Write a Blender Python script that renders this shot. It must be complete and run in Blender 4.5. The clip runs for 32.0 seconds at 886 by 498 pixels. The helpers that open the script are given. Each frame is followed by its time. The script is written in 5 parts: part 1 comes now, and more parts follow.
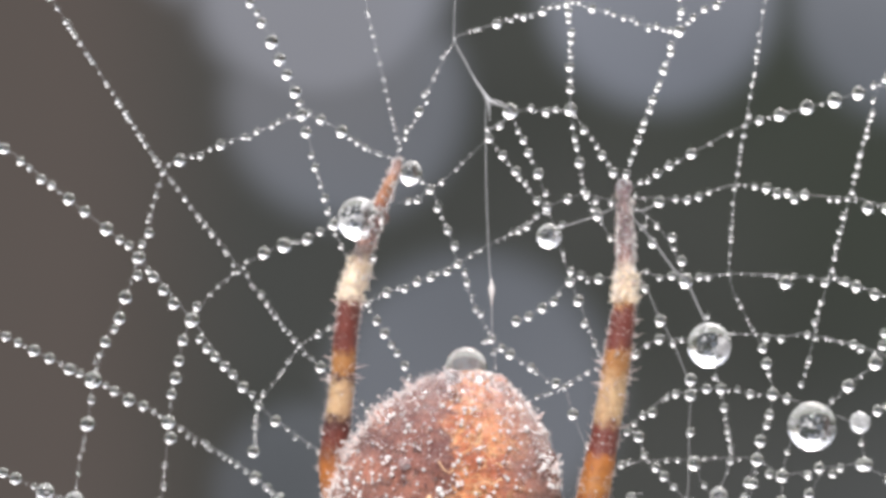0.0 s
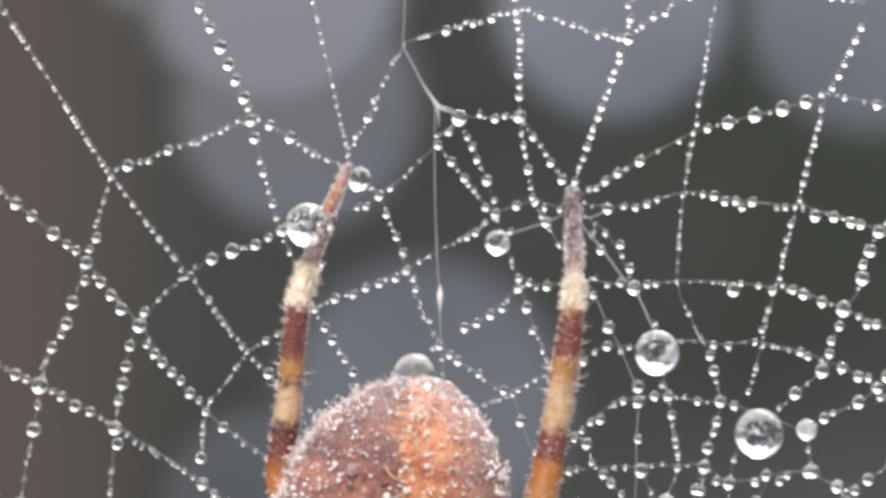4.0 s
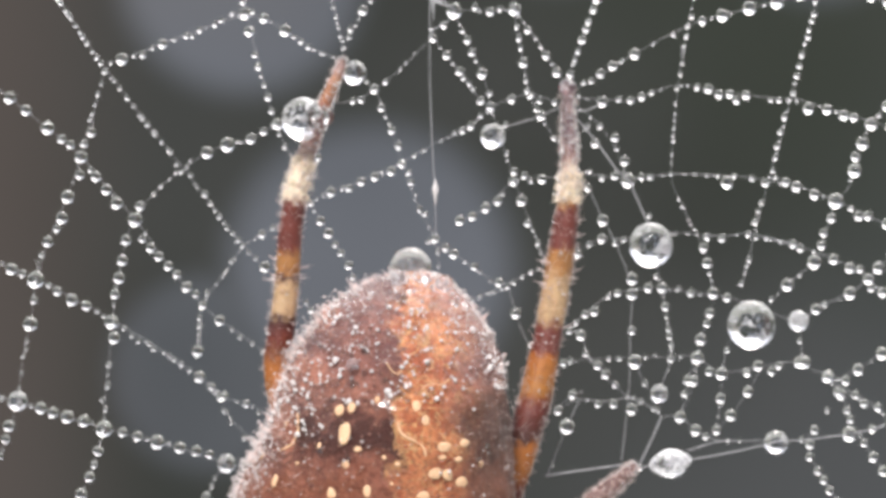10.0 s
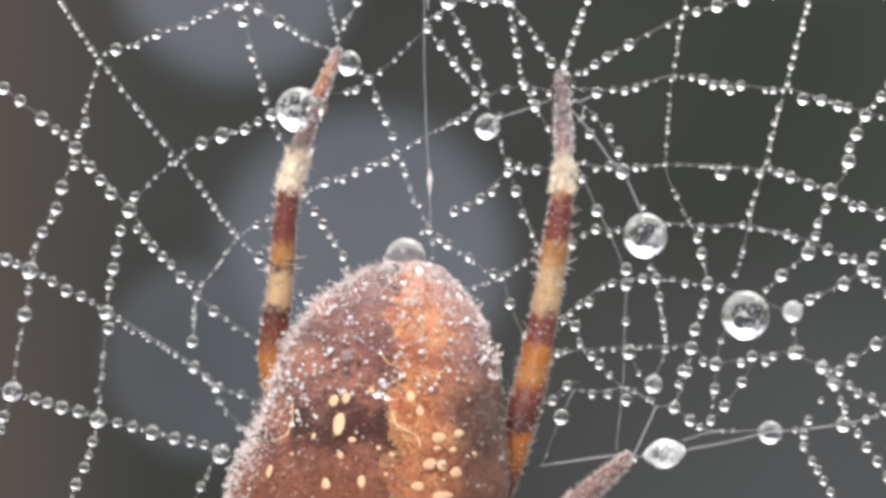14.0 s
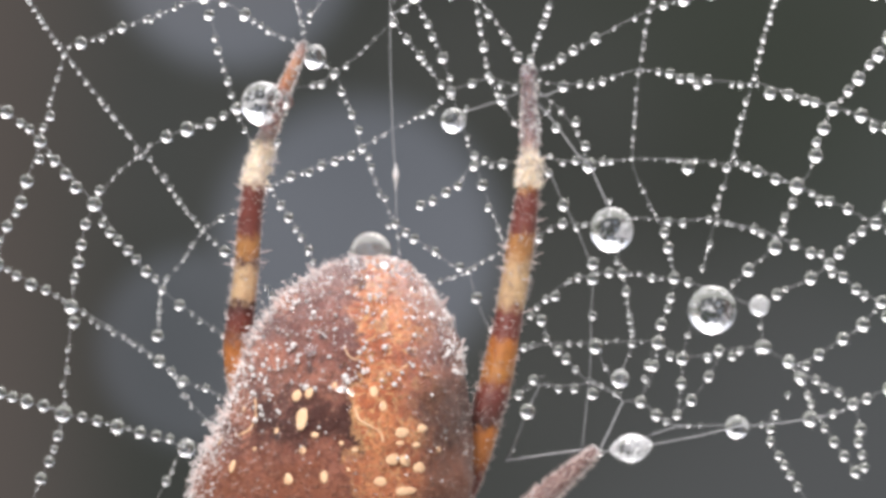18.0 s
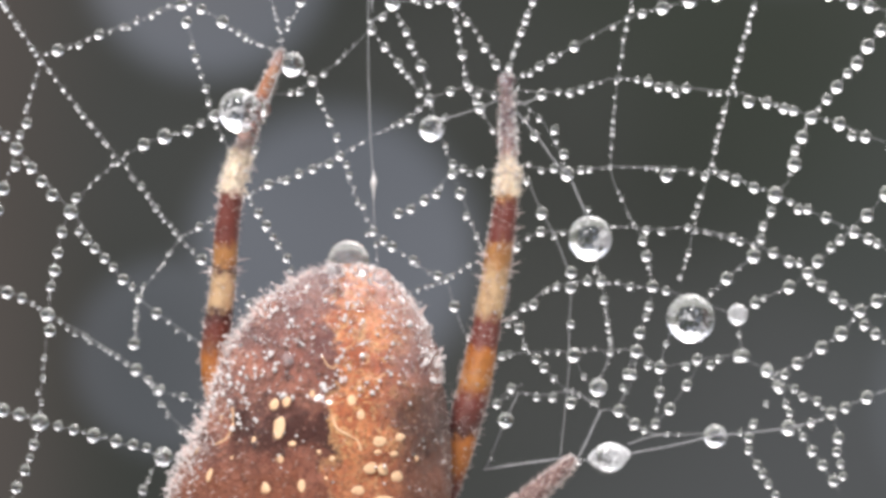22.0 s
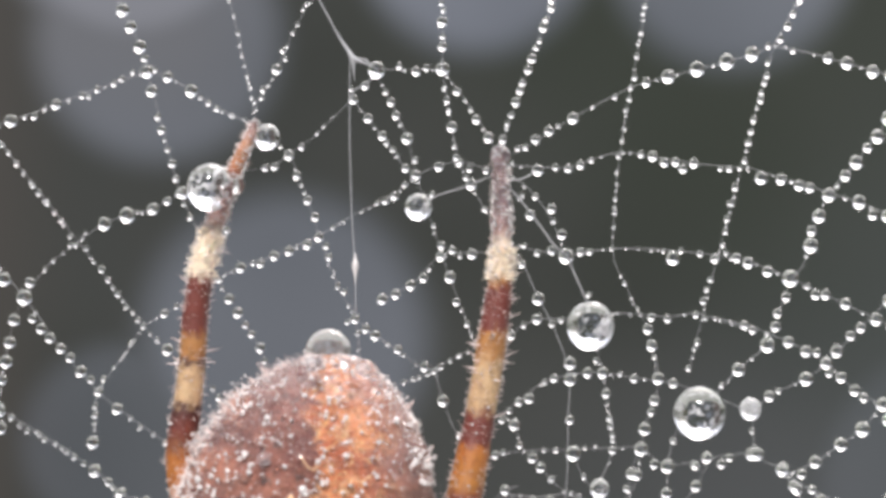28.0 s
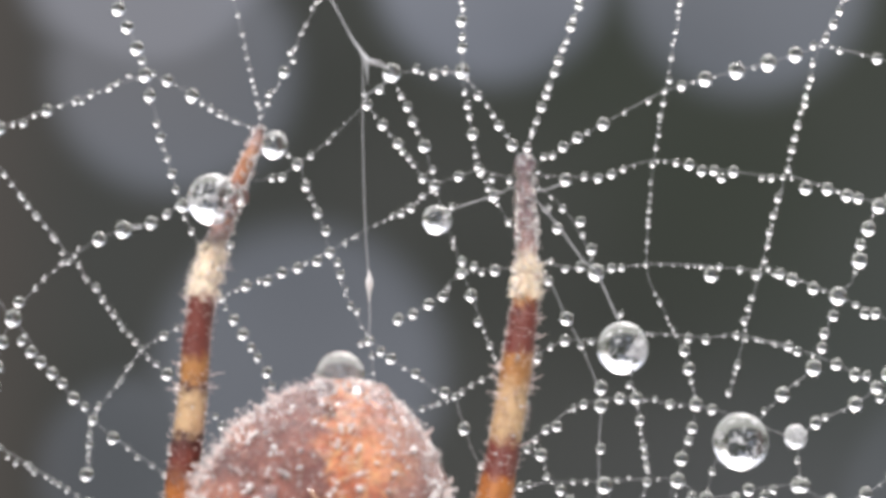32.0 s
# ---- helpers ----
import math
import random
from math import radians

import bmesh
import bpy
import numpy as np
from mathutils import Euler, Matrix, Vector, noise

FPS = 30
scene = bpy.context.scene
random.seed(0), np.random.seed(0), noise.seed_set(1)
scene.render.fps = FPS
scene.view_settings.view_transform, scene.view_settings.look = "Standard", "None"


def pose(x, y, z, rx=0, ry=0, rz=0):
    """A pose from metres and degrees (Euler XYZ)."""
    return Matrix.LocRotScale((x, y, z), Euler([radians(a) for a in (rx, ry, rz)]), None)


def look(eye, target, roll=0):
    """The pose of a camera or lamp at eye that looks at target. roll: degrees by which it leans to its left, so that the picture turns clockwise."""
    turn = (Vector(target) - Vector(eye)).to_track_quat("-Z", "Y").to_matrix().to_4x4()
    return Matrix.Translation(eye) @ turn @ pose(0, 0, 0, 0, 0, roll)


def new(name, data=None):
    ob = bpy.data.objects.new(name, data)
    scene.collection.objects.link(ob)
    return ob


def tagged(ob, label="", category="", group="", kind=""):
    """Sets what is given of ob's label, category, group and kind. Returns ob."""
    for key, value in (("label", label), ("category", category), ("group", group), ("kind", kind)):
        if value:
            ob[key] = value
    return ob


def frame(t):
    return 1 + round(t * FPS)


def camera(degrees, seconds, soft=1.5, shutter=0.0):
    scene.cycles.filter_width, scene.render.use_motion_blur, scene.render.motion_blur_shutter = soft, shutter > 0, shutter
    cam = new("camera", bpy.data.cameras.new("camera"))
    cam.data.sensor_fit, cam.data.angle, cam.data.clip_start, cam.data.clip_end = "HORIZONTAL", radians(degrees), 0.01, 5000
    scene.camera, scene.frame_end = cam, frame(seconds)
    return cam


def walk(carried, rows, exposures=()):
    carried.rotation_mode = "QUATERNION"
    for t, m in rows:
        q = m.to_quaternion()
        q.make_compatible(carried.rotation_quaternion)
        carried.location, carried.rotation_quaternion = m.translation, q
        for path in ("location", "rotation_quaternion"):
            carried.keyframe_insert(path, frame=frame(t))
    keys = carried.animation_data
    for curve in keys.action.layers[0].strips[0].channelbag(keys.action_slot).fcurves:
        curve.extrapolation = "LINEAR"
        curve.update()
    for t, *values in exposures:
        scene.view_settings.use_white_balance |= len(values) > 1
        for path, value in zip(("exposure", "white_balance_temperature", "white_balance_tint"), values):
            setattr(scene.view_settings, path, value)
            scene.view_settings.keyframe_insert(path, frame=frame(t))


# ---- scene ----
MM = 0.001  # the plan is in millimetres: x to the right, y away from the camera, z up, the web in the plane y = 0
cam = camera(22.0, 32.0, soft=3.7)
cam.data.dof.use_dof, cam.data.dof.focus_distance, cam.data.dof.aperture_fstop = True, 0.0753, 108.0
PATH = [
    (0.0, -0.208, -80.664, 0.032, -0.021, -0.030, -0.148),
    (0.5, 0.023, -80.853, -0.052, 0.249, 0.025, -0.255),
    (1.0, -0.529, -80.780, -0.183, 0.623, 0.027, -0.402),
    (1.5, -0.384, -80.775, -0.242, 0.820, 0.096, -0.591),
    (2.0, -0.157, -80.734, -0.152, 0.557, 0.102, -0.674),
    (2.5, -0.595, -80.643, -0.081, 0.345, 0.236, -0.823),
    (3.0, -0.576, -80.647, -0.091, 0.314, 0.135, -1.055),
    (3.5, -0.281, -80.665, -0.078, 0.297, 0.138, -1.122),
    (4.0, -0.047, -80.625, -0.022, 0.178, 0.187, -1.328),
    (4.5, -0.349, -80.578, 0.151, -0.352, 0.193, -1.555),
    (6.5, -0.557, -80.527, 0.347, -0.929, 0.169, -2.119),
    (7.0, -0.638, -80.517, 0.351, -0.999, 0.196, -2.284),
    (7.5, -0.523, -80.587, 0.410, -1.100, 0.226, -2.190),
    (8.0, -0.597, -80.694, 0.501, -1.538, 0.207, -2.024),
    (8.5, -1.100, -80.714, 0.831, -2.452, 0.232, -2.452),
    (9.0, -1.551, -80.740, 1.008, -3.044, 0.186, -2.872),
    (9.5, -1.461, -80.683, 1.121, -3.305, 0.115, -2.852),
    (10.0, -1.874, -80.753, 1.029, -3.241, 0.087, -2.739),
    (10.5, -2.023, -80.653, 1.073, -3.357, 0.009, -2.684),
    (11.0, -2.007, -80.642, 0.947, -3.010, 0.068, -2.675),
    (11.5, -1.784, -80.845, 1.037, -3.224, 0.061, -2.644),
    (12.0, -2.241, -80.869, 1.010, -3.393, -0.021, -2.658),
    (12.5, -2.080, -80.769, 1.030, -3.260, 0.100, -2.712),
    (13.0, -1.902, -80.740, 1.041, -3.145, 0.052, -2.817),
    (13.5, -1.840, -80.767, 1.112, -3.357, 0.021, -2.822),
    (14.0, -1.851, -80.782, 1.181, -3.588, 0.096, -2.860),
    (14.5, -1.482, -80.754, 1.225, -3.683, 0.118, -2.863),
    (16.5, -1.132, -80.809, 1.229, -3.706, 0.187, -2.745),
    (17.0, -0.976, -80.698, 1.308, -3.775, 0.210, -2.800),
    (17.5, -0.862, -80.716, 1.260, -3.748, 0.199, -2.853),
    (18.0, -0.817, -80.653, 1.363, -3.869, 0.161, -2.983),
    (18.5, -0.764, -80.583, 1.295, -3.736, 0.154, -2.965),
    (19.0, -0.686, -80.490, 1.280, -3.705, 0.197, -3.091),
    (19.5, -0.644, -80.534, 1.320, -3.735, 0.254, -3.155),
    (20.0, -0.695, -80.482, 1.343, -3.775, 0.243, -3.288),
    (20.5, -0.627, -80.484, 1.338, -3.748, 0.259, -3.387),
    (21.0, -0.677, -80.453, 1.303, -3.665, 0.315, -3.389),
    (21.5, -0.733, -80.461, 1.279, -3.641, 0.267, -3.492),
    (22.0, -0.879, -80.438, 1.332, -3.648, 0.262, -3.583),
    (22.5, -1.054, -80.389, 1.299, -3.641, 0.319, -3.823),
    (23.0, -0.905, -80.478, 1.026, -2.746, 0.252, -4.265),
    (23.5, -0.964, -80.489, 0.854, -2.271, 0.283, -4.669),
    (24.0, -1.196, -80.456, 0.650, -1.773, 0.287, -4.904),
    (24.5, -1.888, -80.264, 0.612, -1.730, 0.300, -5.190),
    (25.0, -1.835, -80.302, 0.560, -1.605, 0.291, -5.365),
    (25.5, -2.106, -78.958, 0.520, -1.543, 0.294, -5.338),
    (27.5, -1.720, -73.731, 1.091, -1.724, 0.327, -4.927),
    (28.0, -1.704, -73.798, 1.025, -1.493, 0.291, -4.851),
    (28.5, -1.344, -68.446, 0.887, -1.492, 0.273, -4.906),
    (29.0, -1.306, -68.500, 0.991, -1.671, 0.350, -4.964),
    (29.5, -1.402, -68.517, 0.929, -1.552, 0.242, -5.081),
    (30.0, -1.542, -68.556, 0.926, -1.371, 0.269, -5.195),
    (30.5, -1.560, -68.507, 0.895, -1.379, 0.273, -4.946),
    (31.0, -1.636, -68.460, 0.925, -1.582, 0.306, -4.687),
    (31.5, -1.295, -68.531, 0.985, -1.850, 0.271, -4.565),
    (32.0, -1.398, -68.523, 0.426, -0.708, 0.119, -4.455),
]
walk(cam, [(t, pose(x * MM, y * MM, z * MM, 90 + pitch, -lean, turn)) for t, x, y, z, pitch, lean, turn in PATH],
     [(0.0, 0.06, 6450, 13), (4.0, 0.03, 6450, 13), (9.0, -0.03, 6450, 13), (22.0, -0.02, 6450, 13), (25.0, 0.0, 6450, 13), (28.0, -0.03, 6450, 13), (32.0, -0.03, 6450, 13)])

# ---- light ----
world = bpy.data.worlds.new("overcast_sky")
scene.world = world
world.use_nodes = True
wn, wl = world.node_tree.nodes, world.node_tree.links
sky = wn.new("ShaderNodeTexSky")
sky.sky_type, sky.sun_disc = "NISHITA", False
sky.sun_elevation, sky.sun_rotation = radians(48), radians(20)
sky.dust_density, sky.air_density = 4.0, 1.0
grey = wn.new("ShaderNodeHueSaturation")
grey.inputs["Saturation"].default_value = 0.35
wl.new(sky.outputs["Color"], grey.inputs["Color"])
wl.new(grey.outputs["Color"], wn["Background"].inputs["Color"])
wn["Background"].inputs["Strength"].default_value = 0.21
sun = new("sun", bpy.data.lights.new("sun", "SUN"))
sun.data.energy, sun.data.angle, sun.data.color = 4.9, radians(12), (1.0, 0.96, 0.9)
sun.matrix_world = look((-0.3, -0.9, 1.2), (0, 0, 0))


# ---- materials ----
def material(name):
    m = bpy.data.materials.new(name)
    m.use_nodes = True
    n, l = m.node_tree.nodes, m.node_tree.links
    return m, n, l, n["Principled BSDF"]


def math_node(n, l, op, a, b=None, c=None, clamp=False):
    k = n.new("ShaderNodeMath")
    k.operation, k.use_clamp = op, clamp
    for i, v in enumerate((a, b, c)):
        if v is None:
            continue
        if isinstance(v, (int, float)):
            k.inputs[i].default_value = v
        else:
            l.new(v, k.inputs[i])
    return k.outputs[0]


def mix_color(n, l, fac, a, b):
    k = n.new("ShaderNodeMix")
    k.data_type = "RGBA"
    for i, v in ((0, fac), (6, a), (7, b)):
        if isinstance(v, (int, float)):
            k.inputs[i].default_value = v
        elif isinstance(v, tuple):
            k.inputs[i].default_value = (*v, 1)
        else:
            l.new(v, k.inputs[i])
    return k.outputs[2]


def noise_node(n, l, vec, scale, detail=4.0, rough=0.55, distortion=0.0):
    k = n.new("ShaderNodeTexNoise")
    k.inputs["Scale"].default_value, k.inputs["Detail"].default_value = scale, detail
    k.inputs["Roughness"].default_value, k.inputs["Distortion"].default_value = rough, distortion
    l.new(vec, k.inputs["Vector"])
    return k.outputs["Fac"]


def smooth(n, l, v, lo, hi):
    k = n.new("ShaderNodeMapRange")
    k.interpolation_type = "SMOOTHSTEP"
    k.inputs["From Min"].default_value, k.inputs["From Max"].default_value = lo, hi
    l.new(v, k.inputs["Value"])
    return k.outputs["Result"]


def in_mm(n, l):
    """Object coordinates in millimetres: the vector, and its x, y and z."""
    c = n.new("ShaderNodeTexCoord")
    s = n.new("ShaderNodeVectorMath")
    s.operation = "SCALE"
    s.inputs["Scale"].default_value = 1000
    l.new(c.outputs["Object"], s.inputs[0])
    x = n.new("ShaderNodeSeparateXYZ")
    l.new(s.outputs[0], x.inputs[0])
    return s.outputs[0], x.outputs[0], x.outputs[1], x.outputs[2]


def bump(n, l, b, height, strength, distance):
    k = n.new("ShaderNodeBump")
    k.inputs["Strength"].default_value, k.inputs["Distance"].default_value = strength, distance
    l.new(height, k.inputs["Height"])
    l.new(k.outputs["Normal"], b.inputs["Normal"])


def water():
    m, n, l, b = material("water")
    b.inputs["Base Color"].default_value = (1, 1, 1, 1)
    b.inputs["Roughness"].default_value = 0.0
    b.inputs["IOR"].default_value = 1.333
    b.inputs["Transmission Weight"].default_value = 1.0
    return m


def mottled_water(name, scale, least, lo, hi):
    """Water with uneven whitish patches painted in for refracted light, different in every drop."""
    m, n, l, b = material(name)
    v, x, y, z = in_mm(n, l)
    info = n.new("ShaderNodeObjectInfo")
    shift = n.new("ShaderNodeVectorMath")
    shift.operation = "MULTIPLY_ADD"
    shift.inputs[1].default_value = (1, 1, 1)
    l.new(v, shift.inputs[0])
    l.new(math_node(n, l, "MULTIPLY", info.outputs["Random"], 20.0 / scale), shift.inputs[2])
    cloud = smooth(n, l, noise_node(n, l, shift.outputs[0], scale, 3.0, 0.6, 0.8), lo, hi)
    l.new(math_node(n, l, "MULTIPLY_ADD", cloud, least - 1.0, 1.0), b.inputs["Transmission Weight"])
    b.inputs["Base Color"].default_value = (0.98, 0.98, 1, 1)
    b.inputs["Roughness"].default_value = 0.0
    b.inputs["IOR"].default_value = 1.333
    return m


def silk():
    m, n, l, b = material("silk")
    v, x, y, z = in_mm(n, l)
    f = noise_node(n, l, v, 3.0)
    l.new(mix_color(n, l, f, (0.4, 0.4, 0.42), (0.56, 0.56, 0.58)), b.inputs["Base Color"])
    b.inputs["Roughness"].default_value = 0.25
    b.inputs["Transmission Weight"].default_value = 0.1
    return m


def abdomen_skin():
    m, n, l, b = material("abdomen_skin")
    v, x, y, z = in_mm(n, l)
    big = noise_node(n, l, v, 0.55, 5.0, 0.6, 0.6)
    fine = noise_node(n, l, v, 3.2, 6.0, 0.65)
    base = mix_color(n, l, smooth(n, l, big, 0.38, 0.62), (0.17, 0.055, 0.042), (0.47, 0.18, 0.125))
    base = mix_color(n, l, math_node(n, l, "MULTIPLY", smooth(n, l, fine, 0.46, 0.66), 0.55), base, (0.62, 0.26, 0.17))
    blotch = noise_node(n, l, v, 1.7, 4.0, 0.6, 0.5)
    base = mix_color(n, l, math_node(n, l, "MULTIPLY", smooth(n, l, blotch, 0.52, 0.62), 0.7), base, (0.12, 0.04, 0.03))
    wob = math_node(n, l, "ADD", math_node(n, l, "MULTIPLY_ADD", fine, 1.4, -0.7), math_node(n, l, "MULTIPLY_ADD", noise_node(n, l, v, 0.8, 2.0), 2.2, -1.1))
    zz = math_node(n, l, "ADD", z, wob)

    def belt(mid, half, edge):
        d = math_node(n, l, "ABSOLUTE", math_node(n, l, "SUBTRACT", zz, mid))
        return math_node(n, l, "SUBTRACT", 1.0, smooth(n, l, d, half, half + edge))
    # a pale reddish belt above a dark one below the middle, and a rusty lower part
    base = mix_color(n, l, math_node(n, l, "MULTIPLY", belt(BAND_Z + 1.15, 0.2, 0.8), 0.4), base, (0.46, 0.19, 0.13))
    base = mix_color(n, l, math_node(n, l, "MULTIPLY", belt(BAND_Z, 0.25, 1.05), 0.92), base, (0.07, 0.021, 0.016))
    base = mix_color(n, l, math_node(n, l, "MULTIPLY", belt(BAND_Z - 2.1, 0.15, 0.8), 0.6), base, (0.1, 0.03, 0.02))
    rust = smooth(n, l, math_node(n, l, "MULTIPLY", zz, -1.0), -BAND_Z + 1.0, -BAND_Z + 2.0)
    base = mix_color(n, l, math_node(n, l, "MULTIPLY", rust, 0.5), base, (0.4, 0.12, 0.05))
    upper = smooth(n, l, zz, BAND_Z + 1.5, BAND_Z + 2.4)
    base = mix_color(n, l, math_node(n, l, "MULTIPLY", upper, 0.45), base, (0.27, 0.1, 0.085))
    # rosy orange patches along the pale side
    for px, pz, rx, rz in PATCHES:
        dx = math_node(n, l, "DIVIDE", math_node(n, l, "SUBTRACT", x, px), rx)
        dz = math_node(n, l, "DIVIDE", math_node(n, l, "SUBTRACT", zz, pz), rz)
        d = math_node(n, l, "ADD", math_node(n, l, "MULTIPLY", dx, dx), math_node(n, l, "MULTIPLY", dz, dz))
        near = math_node(n, l, "SUBTRACT", 1.0, smooth(n, l, d, 0.35, 1.1))
        base = mix_color(n, l, math_node(n, l, "MULTIPLY", near, 0.8), base, (0.62, 0.24, 0.15))
    # orange streak to the right of the mid line, crisp on one side, fading on the other
    xx = math_node(n, l, "ADD", math_node(n, l, "SUBTRACT", x, FOLIUM_X), math_node(n, l, "MULTIPLY_ADD", big, 2.0, -1.0))
    crisp = smooth(n, l, math_node(n, l, "ADD", xx, math_node(n, l, "MULTIPLY_ADD", fine, 1.3, -0.65)), -0.85, -0.55)
    fade = math_node(n, l, "SUBTRACT", 1.0, smooth(n, l, math_node(n, l, "ADD", xx, wob), 0.5, 2.4))
    orange = math_node(n, l, "MULTIPLY", crisp, fade)
    tone = mix_color(n, l, smooth(n, l, noise_node(n, l, v, 1.3, 3.0, 0.5), 0.35, 0.65), (0.6, 0.155, 0.06), (0.95, 0.36, 0.15))
    base = mix_color(n, l, math_node(n, l, "MULTIPLY", orange, 0.88), base, tone)
    # yellow-cream veins along the streak's crisp edge and through it
    rim = math_node(n, l, "MULTIPLY", crisp, math_node(n, l, "SUBTRACT", 1.0, crisp))
    rim = math_node(n, l, "MULTIPLY", rim, math_node(n, l, "MULTIPLY_ADD", smooth(n, l, noise_node(n, l, v, 1.1), 0.45, 0.6), 1.7, 0.2))
    vein = math_node(n, l, "ABSOLUTE", math_node(n, l, "SUBTRACT", noise_node(n, l, v, 1.9, 2.0, 0.5, 0.8), 0.5))
    vein = math_node(n, l, "MULTIPLY", math_node(n, l, "SUBTRACT", 1.0, smooth(n, l, vein, 0.008, 0.035)), math_node(n, l, "MULTIPLY", orange, 0.65))
    base = mix_color(n, l, math_node(n, l, "MAXIMUM", rim, vein, clamp=True), base, (0.95, 0.6, 0.28))
    # dark flank beside the streak: brown skin with the shadow there painted in
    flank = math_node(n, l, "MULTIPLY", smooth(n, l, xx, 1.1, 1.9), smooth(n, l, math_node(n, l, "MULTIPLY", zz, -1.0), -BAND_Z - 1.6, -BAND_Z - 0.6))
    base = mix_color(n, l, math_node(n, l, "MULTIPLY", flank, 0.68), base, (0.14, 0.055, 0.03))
    # small pale warts
    wart = n.new("ShaderNodeTexVoronoi")
    wart.inputs["Scale"].default_value = 4.2
    l.new(v, wart.inputs["Vector"])
    dot = math_node(n, l, "SUBTRACT", 1.0, smooth(n, l, wart.outputs["Distance"], 0.12, 0.3))
    base = mix_color(n, l, math_node(n, l, "MULTIPLY", dot, 0.4), base, (0.78, 0.46, 0.34))
    # browner below the belt
    low = smooth(n, l, math_node(n, l, "MULTIPLY", zz, -1.0), -BAND_Z + 0.1, -BAND_Z + 1.3)
    base = mix_color(n, l, math_node(n, l, "MULTIPLY", low, 0.35), base, (0.36, 0.12, 0.06))
    pits = noise_node(n, l, v, 7.0, 5.0, 0.65)
    base = mix_color(n, l, math_node(n, l, "MULTIPLY", smooth(n, l, pits, 0.47, 0.62), 0.42), base, (0.06, 0.02, 0.014))
    l.new(mix_color(n, l, 0.15, base, (0.02, 0.008, 0.006)), b.inputs["Base Color"])
    b.inputs["Specular IOR Level"].default_value = 0.5
    b.inputs["Roughness"].default_value = 0.38
    b.inputs["Subsurface Weight"].default_value = 0.15
    b.inputs["Subsurface Radius"].default_value = (0.0004, 0.0002, 0.0001)
    bump(n, l, b, math_node(n, l, "ADD", noise_node(n, l, v, 6.0, 6.0, 0.7), math_node(n, l, "MULTIPLY", dot, 0.6)), 1.0, 0.00018)
    # a film of dew beaded over the upper part
    film = n.new("ShaderNodeTexVoronoi")
    film.inputs["Scale"].default_value = 5.2
    l.new(v, film.inputs["Vector"])
    dome = math_node(n, l, "SUBTRACT", 1.0, math_node(n, l, "POWER", math_node(n, l, "MULTIPLY", film.outputs["Distance"], 1.7), 2.0), clamp=True)
    wet = smooth(n, l, math_node(n, l, "ADD", zz, math_node(n, l, "MULTIPLY", x, -0.3)), BAND_Z + 0.4, BAND_Z + 2.0)
    l.new(math_node(n, l, "MULTIPLY_ADD", wet, 0.65, 0.1), b.inputs["Coat Weight"])
    b.inputs["Coat Roughness"].default_value = 0.06
    k = n.new("ShaderNodeBump")
    k.inputs["Strength"].default_value, k.inputs["Distance"].default_value = 1.0, 0.00008
    l.new(math_node(n, l, "MULTIPLY", dome, wet), k.inputs["Height"])
    l.new(k.outputs["Normal"], b.inputs["Coat Normal"])
    return m


def leg_skin(name, top, bottom, stops):
    """Rings of colour along a leg; stops are (height in mm, colour)."""
    m, n, l, b = material(name)
    v, x, y, z = in_mm(n, l)
    wob = math_node(n, l, "MULTIPLY_ADD", noise_node(n, l, v, 3.5, 5.0, 0.6), 1.1, -0.55)
    fac = n.new("ShaderNodeMapRange")
    fac.inputs["From Min"].default_value, fac.inputs["From Max"].default_value = top, bottom
    l.new(math_node(n, l, "ADD", z, wob), fac.inputs["Value"])
    ramp = n.new("ShaderNodeValToRGB")
    l.new(fac.outputs["Result"], ramp.inputs["Fac"])
    e = ramp.color_ramp.elements
    for i, (h, c) in enumerate(stops):
        k = e[i] if i < 2 else e.new(1.0)
        k.position = min(1.0, max(0.0, (h - top) / (bottom - top)))
        k.color = (*c, 1)
    fine = noise_node(n, l, v, 9.0, 5.0, 0.7)
    blot = noise_node(n, l, v, 4.0, 4.0, 0.65)
    dark = mix_color(n, l, smooth(n, l, blot, 0.46, 0.62), ramp.outputs["Color"], (0.11, 0.045, 0.03))
    l.new(mix_color(n, l, 0.2, mix_color(n, l, 0.28, ramp.outputs["Color"], dark), (0.02, 0.01, 0.008)), b.inputs["Base Color"])
    b.inputs["Roughness"].default_value = 0.38
    b.inputs["Subsurface Weight"].default_value = 0.2
    b.inputs["Subsurface Radius"].default_value = (0.0004, 0.0002, 0.0001)
    bump(n, l, b, fine, 0.5, 0.00006)
    return m


def plain(name, color, color2, rough, scale=2.0, transmission=0.0):
    m, n, l, b = material(name)
    v, x, y, z = in_mm(n, l)
    l.new(mix_color(n, l, noise_node(n, l, v, scale, 5.0), color, color2), b.inputs["Base Color"])
    b.inputs["Roughness"].default_value = rough
    b.inputs["Transmission Weight"].default_value = transmission
    b.inputs["IOR"].default_value = 1.333
    return m


DIST = 3.0  # metres from the web to the glowing foliage backdrop


